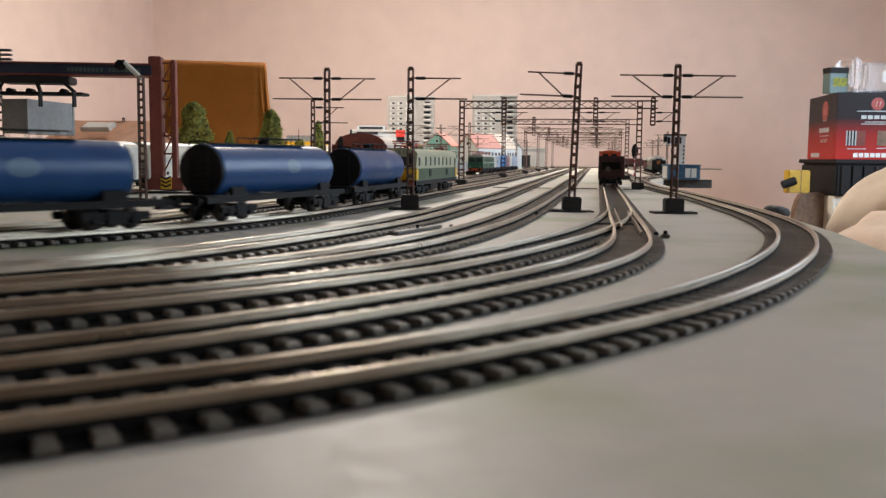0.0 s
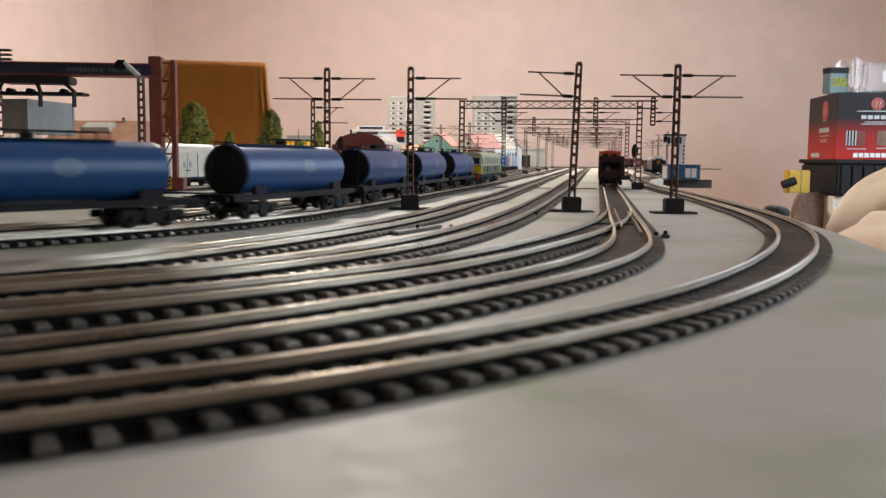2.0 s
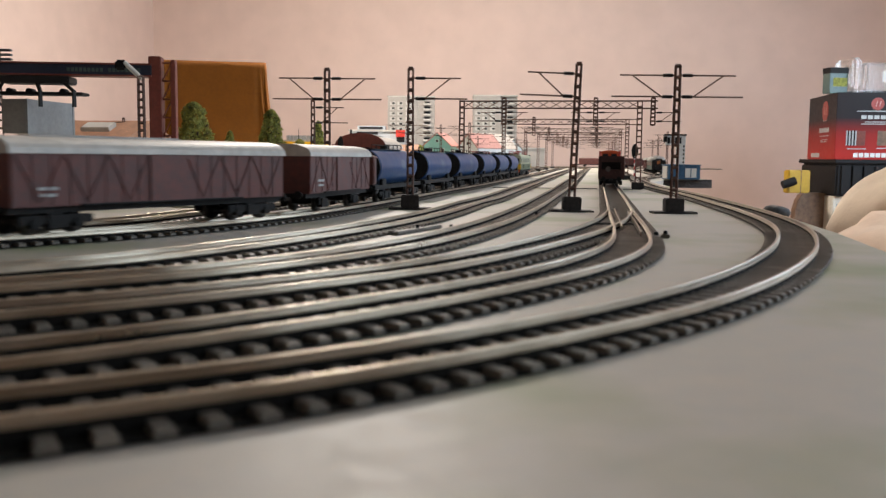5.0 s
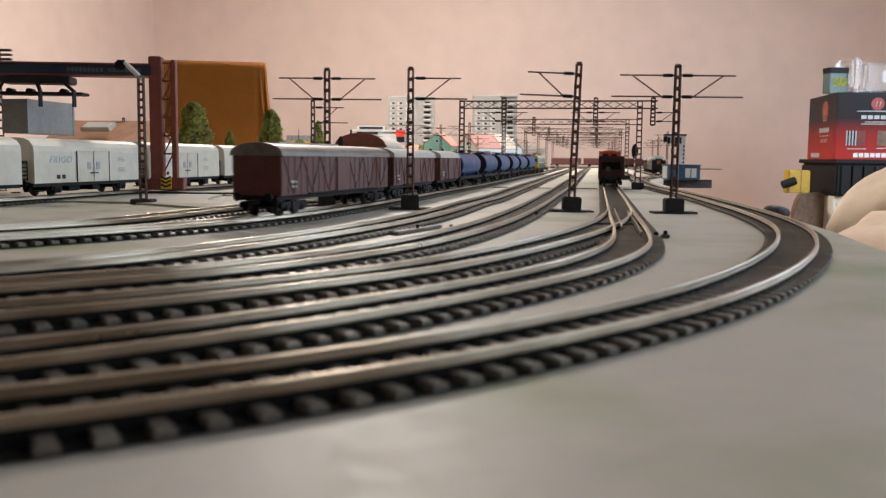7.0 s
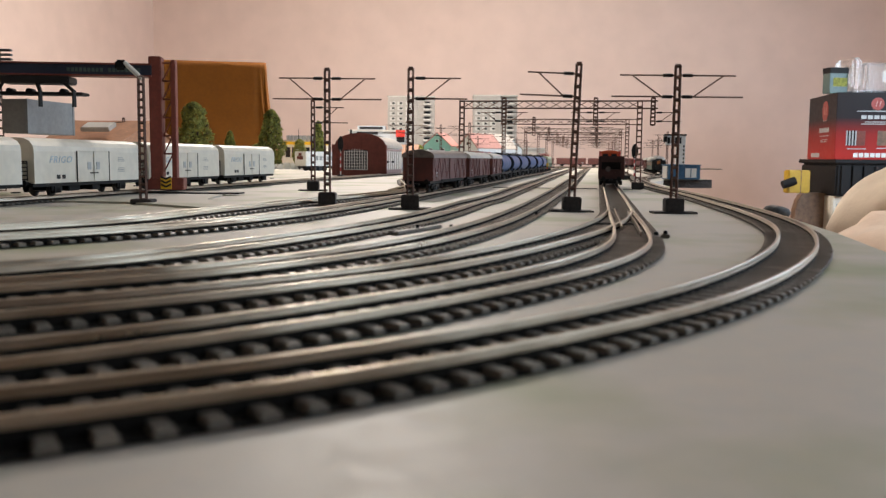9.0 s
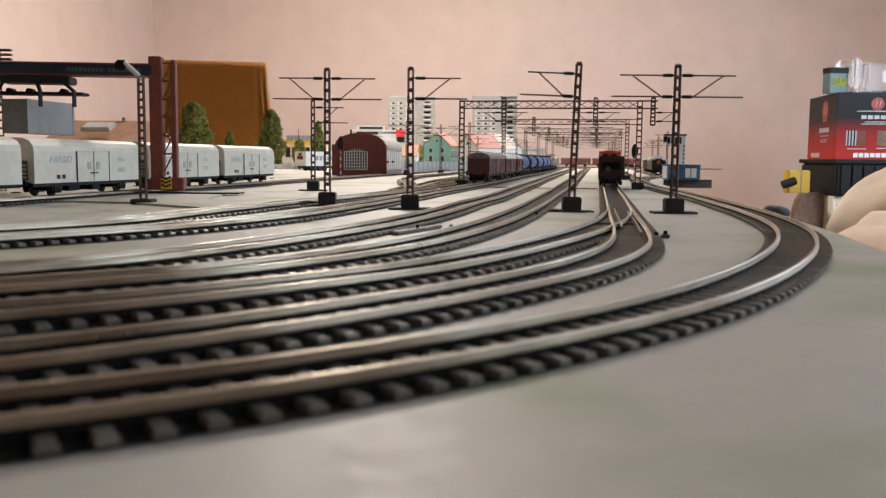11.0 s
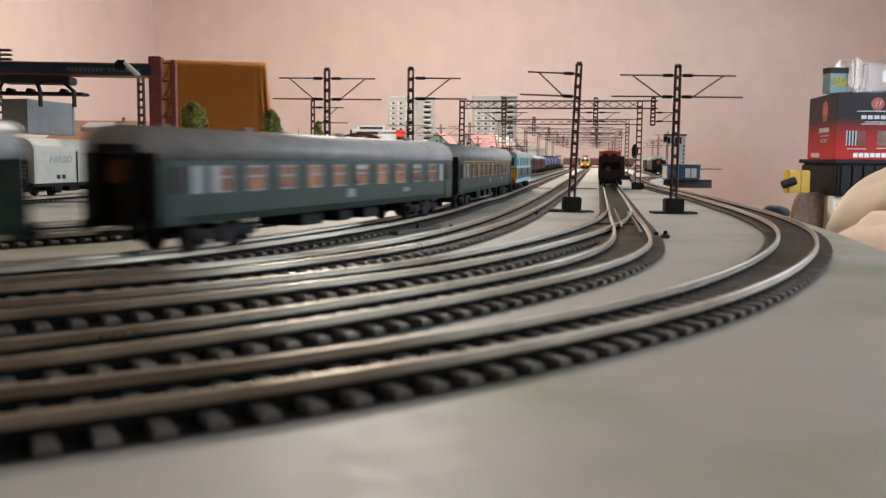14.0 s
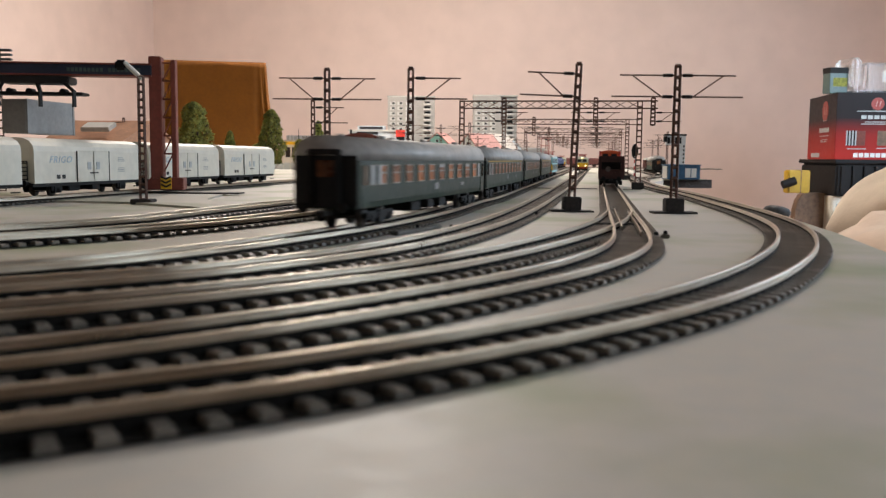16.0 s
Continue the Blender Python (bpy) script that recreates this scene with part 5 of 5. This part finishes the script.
part("fascia", box(B(), -0.09, 0.08, -0.006, 0.106, 0.088, 0.100), "yellow", th, "yellow fascia band")
part("roof", box(B(), -0.09, 0.08, -0.004, 0.106, 0.100, 0.106), "roofgrey", th)
for i in range(9):
    part("roof_light", box(B(), -0.075 + i * 0.016, -0.064 + i * 0.016, 0.02, 0.06, 0.106, 0.124), "containergrey", th)
for i in range(6):
    part("window", box(B(), -0.075 + i * 0.025, -0.058 + i * 0.025, -0.002, 0.001, 0.04, 0.078), "glassdark", th)
part("roof_antenna", bar(B(), (-0.03, 0.03, 0.106), (-0.03, 0.03, 0.150), 0.0012, 6), "black", th)
# a pale workshop behind the sidings at the far end
th = thing("workshop", "low grey workshop behind the sidings", "workshop", "", pose(at_px(925, 4.4), 4.4, 0))
part("wall", box(B(), -0.09, 0.1, 0, 0.1, 0, 0.09), "towergrey", th)
part("roof", box(B(), -0.095, 0.105, -0.005, 0.105, 0.09, 0.096), "roofgrey", th)
part("door", box(B(), -0.02, 0.03, -0.002, 0.001, 0, 0.06), "frame", th)

# lorry trailer
th = thing("lorry_trailer", "white lorry trailer with printed sides", "lorry", "", pose(at_px(531, 2.72), 2.72, 0, 0, 0, -46) @ Matrix.Diagonal((1.2, 1.2, 1.0, 1)))
part("box_body", box(B(), -0.024, 0.024, 0, 0.15, 0.0145, 0.058, 0.001), "white", th)
part("chassis", box(B(), -0.018, 0.018, 0.005, 0.145, 0.008, 0.0145), "frame", th)
for y in (0.03, 0.045, 0.06, 0.12):
    for s in (-1, 1):
        part("wheel", bar(B(), (s * 0.015, y, 0.0062), (s * 0.023, y, 0.0062), 0.0062, 16), "black", th)
bm = B()
box(bm, -0.012, 0.012, -0.0008, 0.0002, 0.034, 0.044)
box(bm, -0.006, 0.006, -0.0008, 0.0002, 0.045, 0.053)
part("emblem", bm, "brick", th, "dark red printed emblem")
bm = B()
for i in range(7):
    box(bm, 0.0238, 0.0246, 0.03 + i * 0.012, 0.038 + i * 0.012, 0.032, 0.045)
part("printed_bars", bm, "containergrey", th)

# fence panels, one by one
fx0, fx1 = at_px(690, 2.75), at_px(835, 2.75)
th = thing("panel_fence", "pale blue-white panel fence along the sidings", "fence")
for i in range(18):
    x = fx0 + (fx1 - fx0) * i / 18
    w = (fx1 - fx0) / 18
    part("panel", box(B(), x + 0.0008, x + w - 0.0008, 2.75 + i * 0.012, 2.753 + i * 0.012, 0, 0.030 + 0.0015 * (i % 2)), "fence", th)
    part("post", box(B(), x - 0.001, x + 0.001, 2.749 + i * 0.012, 2.754 + i * 0.012, 0, 0.034), "towergrey", th)
th = thing("concrete_barrier", "row of white concrete barriers", "barrier")
for i in range(7):
    x = at_px(500, 3.0) - 0.04 + i * 0.022
    part("block", box(B(), x, x + 0.020, 3.0, 3.006, 0, 0.022, 0.001), "housewhite", th)

# ---- the room's things behind the layout ----
# a tall box under an orange cloth
th = thing("orange_cloth", "orange-brown cloth draped over a tall box", "cloth cover", "", pose(-0.84, 3.35, 0, 0, 0, 10))
bm = B()
rnd = random.Random(5)
n, rows = 288, 16
prev = None
for k in range(rows + 1):
    f = k / rows
    z = 0.375 * (1 - f)
    ring = []
    for i in range(n):
        a = 2 * math.pi * i / n
        ca, sa = math.cos(a), math.sin(a)
        e = 0.09
        x = math.copysign(abs(ca) ** e, ca) * (0.185 + 0.035 * f * f)
        y = math.copysign(abs(sa) ** e, sa) * (0.11 + 0.02 * f)
        fold = 0.010 * f * math.sin(a * 9 + 1.2) + 0.007 * f * math.sin(a * 23) + 0.016 * max(0, math.sin(a * 2 - 2.2)) ** 6 * f
        if sa < 0:
            fold += (0.25 + 0.75 * f) * (0.010 * math.exp(-((x - 0.075) / 0.018) ** 2) - 0.009 * math.exp(-((x - 0.105) / 0.012) ** 2) + 0.012 * math.exp(-((x - 0.140) / 0.014) ** 2) + 0.005 * math.exp(-((x + 0.06) / 0.03) ** 2))
        ring.append(bm.verts.new((x + ca * fold, y + sa * fold, z)))
    if prev:
        for i in range(n):
            j = (i + 1) % n
            bm.faces.new((prev[i], prev[j], ring[j], ring[i]))
    else:
        bm.faces.new(ring)
    prev = ring
smooth(part("drape", bm, "cloth", th))

# cabinet with the stack of boxes
CX, CY = 1.735, 4.0
th = thing("wooden_cabinet", "dark wooden cabinet under the stacked boxes", "cabinet", "", pose(CX + 0.25, CY + 0.15, FLOOR_Z, 0, 0, 4))
part("body", box(B(), -0.34, 0.45, -0.16, 0.3, 0, 0.44, 0.006), "wood", th)
for s in (0, 1):
    d = part("door", box(B(), -0.33 + s * 0.39, 0.05 + s * 0.39, -0.172, -0.16, 0.04, 0.42, 0.003), "wood", th)
    part("handle", bar(B(), (0.03 + s * 0.05, -0.18, 0.2), (0.03 + s * 0.05, -0.18, 0.28), 0.004, 8), "wheel", d)
base = FLOOR_Z + 0.44
th = thing("file_box", "white cardboard file box with dark print", "cardboard box", "", pose(CX + 0.02, CY + 0.05, base, 0, 0, 4))
part("carton", box(B(), -0.075, 0.05, -0.12, 0.15, 0, 0.235, 0.004), "cream", th)
part("side_print", box(B(), 0.012, 0.03, -0.1225, -0.1198, 0.03, 0.20), "boxblack", th)
part("front_print", box(B(), -0.06, -0.02, -0.1225, -0.1198, 0.06, 0.2), "tankgrey", th)
th = thing("storage_crate", "black plastic storage crate with ribs", "storage crate", "", pose(CX + 0.11, CY + 0.06, base + 0.235, 0, 0, 4))
part("tub", box(B(), -0.17, 0.32, -0.15, 0.18, 0, 0.14, 0.008), "boxblack", th)
part("rim", box(B(), -0.18, 0.33, -0.16, 0.19, 0.14, 0.158, 0.004), "boxblack", th)
for i in range(9):
    part("rib", box(B(), -0.15 + i * 0.05, -0.138 + i * 0.05, -0.158, -0.149, 0.01, 0.13), "boxblack", th)
part("paper_tag", box(B(), 0.13, 0.17, -0.162, -0.158, 0.05, 0.085), "white", th)
zb = base + 0.235 + 0.158
th = thing("vacuum_cleaner_box", "red and black vacuum cleaner box with printed front", "cardboard box", "", pose(CX - 0.0175, CY, zb, 0, 0, -7.2))
BH = 0.292
part("carton", box(B(), 0, 0.44, 0, 0.44, 0, BH, 0.002), "boxscarlet", th, "red carton fading to black")


def print_on(name, x0, x1, z0, z1, material, parent, proud=0.0012, label=""):
    """A flat printed patch on the front of the carton."""
    return part(name, box(B(), x0, x1, -proud, 0.0004, z0, z1), material, parent, label)


def side_print(name, y0, y1, z0, z1, material, parent, label=""):
    """A flat printed patch on the narrow side of the carton."""
    return part(name, box(B(), -0.0012, 0.0004, y0, y1, z0, z1), material, parent, label)


def ring(bm, cx, cz, r0, r1, depth, side=False, n=28):
    """A flat printed ring, on the front or on the narrow side."""
    def at(r, a, d):
        q, z = cx + r * math.cos(a), cz + r * math.sin(a)
        return (-d, q, z) if side else (q, -d, z)
    vs = [[bm.verts.new(at(r, 2 * math.pi * i / n, d)) for i in range(n)] for r, d in ((r0, 0), (r0, depth), (r1, depth), (r1, 0))]
    for i in range(n):
        k = (i + 1) % n
        for a in range(4):
            b = (a + 1) % 4
            bm.faces.new((vs[a][i], vs[a][k], vs[b][k], vs[b][i]))
    return bm


for k in range(5):
    print_on("name_bar", 0.104 + k * 0.027, 0.125 + k * 0.027, BH * 0.605, BH * 0.605 + 0.016, "tankgrey", th, label="pale printed name bar")
    side_print("side_name_bar", 0.225 - k * 0.031, 0.249 - k * 0.031, BH * 0.42, BH * 0.42 + 0.020, "tankgrey", th)
for k in range(6):
    print_on("maker_bar", 0.078 + k * 0.0235, 0.097 + k * 0.0235, 0.010, 0.029, "white", th, label="white maker name bar")
emblem = part("emblem", ring(B(), 0.170, BH * 0.83, 0.002, 0.027, 0.0012), "pantored", th, "round red emblem")
for x in (0.162, 0.177):
    part("emblem_stroke", bar(B(), (x, -0.0012, BH * 0.79), (x + 0.005, -0.0012, BH * 0.87), 0.0018, 6), "roofpink", emblem)
emblem = part("emblem", ring(B(), 0.17, BH * 0.75, 0.002, 0.045, 0.0012, True), "pantored", th, "round red emblem")
for y in (0.155, 0.182):
    part("emblem_stroke", bar(B(), (-0.0012, y, BH * 0.69), (-0.0012, y - 0.006, BH * 0.81), 0.0022, 6), "roofpink", emblem)
for x0, x1, z in ((0.085, 0.26, 0.715), (0.120, 0.235, 0.555), (0.105, 0.245, 0.525), (0.050, 0.13, 0.155), (0.175, 0.26, 0.165)):
    print_on("print_line", x0, x1, BH * z, BH * z + 0.0035, "tankgrey", th)
for y0, y1, z in ((0.10, 0.24, 0.36), (0.12, 0.22, 0.30), (0.12, 0.22, 0.27), (0.14, 0.20, 0.60)):
    side_print("print_line", y0, y1, BH * z, BH * z + 0.003, "tankgrey", th)
ph = print_on("photo_panel", 0.045, 0.088, BH * 0.21, BH * 0.43, "tankgrey", th, label="photograph of a striped floor")
for k in range(3):
    print_on("photo_stripe", 0.050 + k * 0.013, 0.056 + k * 0.013, BH * 0.21, BH * 0.43, "boxblack", ph, 0.0020)
print_on("photo_panel", 0.089, 0.125, BH * 0.21, BH * 0.43, "brick", th)
print_on("photo_panel", 0.175, 0.26, BH * 0.21, BH * 0.43, "wood", th)
side_print("side_label", 0.235, 0.37, 0.010, 0.030, "tankgrey", th)
zt = zb + BH
th = thing("plastic_container", "clear plastic food containers stacked on the box", "plastic container", "", pose(CX + 0.17, CY + 0.12, zt, 0, 0, 8))
bm = B()
for x0, x1, z0, z1 in ((-0.12, -0.075, 0.02, 0.155), (-0.06, 0.2, 0.012, 0.135)):
    box(bm, x0, x1, -0.07, 0.08, z0, z1, 0.012)
part("tub", bm, "plastic", th, "clear plastic tubs")
part("lid", box(B(), -0.125, 0.21, -0.08, 0.09, 0, 0.012, 0.004), "plastic", th)
part("label", box(B(), 0.02, 0.045, -0.0725, -0.0695, 0.05, 0.10), "white", th)
th = thing("tea_box", "small green and black cardboard carton", "cardboard box", "", pose(CX + 0.0, CY + 0.06, zt, 0, 0, 8))
part("carton", box(B(), -0.03, 0.055, 0, 0.06, 0, 0.112, 0.002), "greygreen", th)
part("top_band", box(B(), -0.031, 0.056, -0.002, 0.061, 0.088, 0.113), "boxblack", th)
part("picture", box(B(), -0.015, 0.05, -0.002, 0.0, 0.03, 0.068), "leaf", th)
th = thing("yellow_case", "yellow tool case with black grip", "tool case", "", pose(CX - 0.180, CY - 0.05, base + 0.245, 0, 0, 6))
part("shell", box(B(), -0.055, 0.045, 0, 0.05, 0.0, 0.10, 0.005), "caseyellow", th)
part("seam", box(B(), 0.0, 0.003, -0.001, 0.051, 0.0, 0.101), "wood", th)
part("grip", bar(B(), (-0.085, -0.005, 0.035), (-0.03, -0.012, 0.055), 0.018, 14), "boxblack", th, "black rubber grip")
th = thing("wooden_stand", "dark round-backed wooden stand below the yellow case", "wooden stand", "", pose(CX - 0.135, CY + 0.0, base - 0.03))
bm = B()
prism(bm, [(-0.045 + 0.045 * (1 - math.cos(a)), 0.275 - 0.12 * (1 - math.sin(a))) for a in (0, 0.4, 0.8, 1.2, 1.57)] + [(0.085, 0.275), (0.085, 0.0), (0.02, 0.0), (0.02, 0.1)], 0, 0.05, axis="y")
part("back", bm, "wood", th)


def soft(name, m, sx, sy, sz, material, label, category, e=0.55, seed=1, lump=0.08):
    """A stuffed shape with creases."""
    th = thing(name, label, category, "", m)
    bm = B()
    nu, nv = 48, 28
    grid = []
    for j in range(nv + 1):
        b = -math.pi / 2 + math.pi * j / nv
        row = []
        for i in range(nu):
            a = 2 * math.pi * i / nu
            def sp(v, q):
                return math.copysign(abs(v) ** q, v)
            p = Vector((sx * sp(math.cos(b), 0.8) * sp(math.cos(a), e), sy * sp(math.cos(b), 0.8) * sp(math.sin(a), e), sz * sp(math.sin(b), 0.9)))
            q = p * (1 + lump * noise.noise(p * 7 + Vector((seed, 0, 0))) + lump * 0.6 * noise.noise(p * 19 + Vector((0, seed, 0))))
            row.append(bm.verts.new(q))
        grid.append(row)
    for j in range(nv):
        for i in range(nu):
            k = (i + 1) % nu
            bm.faces.new((grid[j][i], grid[j][k], grid[j + 1][k], grid[j + 1][i]))
    bmesh.ops.remove_doubles(bm, verts=bm.verts, dist=1e-5)
    smooth(part("cover", bm, material, th))
    return th


bed = thing("bed", "bed beside the layout with pale bedding", "bed", "", pose(1.45, 2.35, FLOOR_Z, 0, 0, -9.6))
part("frame", box(B(), -0.5, 0.5, -0.8, 0.8, 0.1, 0.32, 0.01), "wood", bed)
part("mattress", box(B(), -0.48, 0.48, -0.78, 0.78, 0.32, 0.50, 0.03), "pillow", bed)
for x in (-0.45, 0.45):
    for y in (-0.75, 0.75):
        part("leg", box(B(), x - 0.03, x + 0.03, y - 0.03, y + 0.03, 0, 0.1), "wood", bed)
soft("duvet", pose(1.16, 1.60, -0.17, 0, 0, 5), 0.44, 0.36, 0.145, "sheet", "rumpled peach-beige duvet heaped on the bed", "duvet", 0.8, 3, 0.14)
soft("pillow", pose(1.20, 2.05, -0.06, 0, -14, 8), 0.29, 0.15, 0.165, "pillow", "cream pillow leaning on the duvet", "pillow", 0.6, 8, 0.12)
soft("patterned_cloth", pose(0.258, 0.70, 0.003, 0, 8, 0), 0.010, 0.010, 0.0045, "platform", "dark patterned cloth bundle beyond the board", "cloth", 0.9, 5, 0.3)

# window in the east wall, and the ceiling lamp
wt = thing("window_1", "white framed window in the side wall", "window", kind="structure", m=pose(*uv(3.0, RIGHT_V), 0, 0, 0, -9.6))
for y0, y1, z0, z1 in ((-0.65, 0.65, S0, S0 + 0.05), (-0.65, 0.65, S1 - 0.05, S1), (-0.65, -0.6, S0 + 0.05, S1 - 0.05), (0.6, 0.65, S0 + 0.05, S1 - 0.05), (-0.025, 0.025, S0 + 0.05, S1 - 0.05)):
    part("window_frame", box(B(), 0.03, 0.08, y0, y1, z0, z1), "white", wt)
th = thing("ceiling_lamp", "round white ceiling lamp", "ceiling lamp", "", pose(-0.3, 3.65, CEIL))
part("base", bar(B(), (0, 0, -0.03), (0, 0, 0), 0.14, 32), "white", th)
part("shade", bar(B(), (0, 0, -0.10), (0, 0, -0.03), 0.22, 32), M["shade"], th)
w2 = thing("window_2", "white framed window beside the layout's end", "window", kind="structure", m=pose(*uv(0.70, RIGHT_V), 0, 0, 0, -9.6))
for y0, y1, z0, z1 in ((-0.5, 0.5, S0, S0 + 0.05), (-0.5, 0.5, S1 - 0.05, S1), (-0.5, -0.45, S0 + 0.05, S1 - 0.05), (0.45, 0.5, S0 + 0.05, S1 - 0.05), (-0.025, 0.025, S0 + 0.05, S1 - 0.05)):
    part("window_frame", box(B(), 0.03, 0.08, y0, y1, z0, z1), "white", w2)
fl = thing("floodlight_mast", "grey-green lattice floodlight mast behind the crane", "floodlight mast", "", pose(-0.497, 1.02, 0))
bm = B()
lattice(bm, 0, 0.0, 0.158, 0.008, 0.006, 0.0, 18)
part("lattice_post", bm, "mast", fl)
for k in range(4):
    part("lamp_rack", box(B(), -0.012, 0.016, -0.003, 0.003, 0.140 + k * 0.005, 0.1425 + k * 0.005, 0.0006), "platform", fl)

# ---- tracks ----
for line, s0, s1, name in ((T1, 0, T1.length, "outer curved track along the board's edge"), (T2, 0, T2.length, "curved track leading to a turnout"), (T2B, 0, T2B.length, "curved branch track joining at a turnout"),
                           (T4, 0, T4.length, "grey track curving into the yard"), (TC, 0, TC.length, "track of the passenger train"), (TG, 0, TG.length, "track of the goods train"),
                           (TG2, 0, TG2.length, "siding beside the goods track"), (TF, 0, TF.length, "siding with white refrigerator wagons"), (TS, 0, TS.length, "siding by the engine shed"), (TR, 0, TR.length, "track at the far side of the yard"), (TX, 0, TX.length, "far curved track across the yard"), (TL, 0, TL.length, "curved siding leading past the engine shed")):
    lay_track(line, s0, s1, line.near - 0.1, line.near + 1.6, name)


def run(train, line, times, front):
    """Key all vehicles of a train whose front is at front(t) along the line."""
    for ob, back, base, _ in train:
        walk(ob, [(t, on_line(line, front(t) - back, base)) for t in times])


TIMES = [i * 0.25 for i in range(65)]


def goods_front(t):
    return 3.5334 + 0.1992 * t


def express_front(t):
    # waits round the curve, out of view, then runs through at an even speed
    return 4.8077 + 0.3949 * (max(t, 5.0) - 12.5)


def far_front(t):
    return TX.where(uv(4.72, 0.0)) + 0.03 - 0.28 + 0.07 * t


def light_front(t):
    # the engine with lit lamps comes out of the far curve towards the camera
    return T4.where(uv(4.1, -0.046)) + 0.33 - 0.36 * (max(t, 8.0) - 11.3)


def motions():
    run(goods, TG, TIMES, goods_front)
    run(express, TC, TIMES, express_front)
    run(far_train, TX, TIMES, far_front)
    ob = lit_engine
    walk(ob, [(t, on_line(T4, light_front(t) + 0.12, 0.13) @ pose(0, 0, 0, 0, 0, 180)) for t in TIMES])


motions()
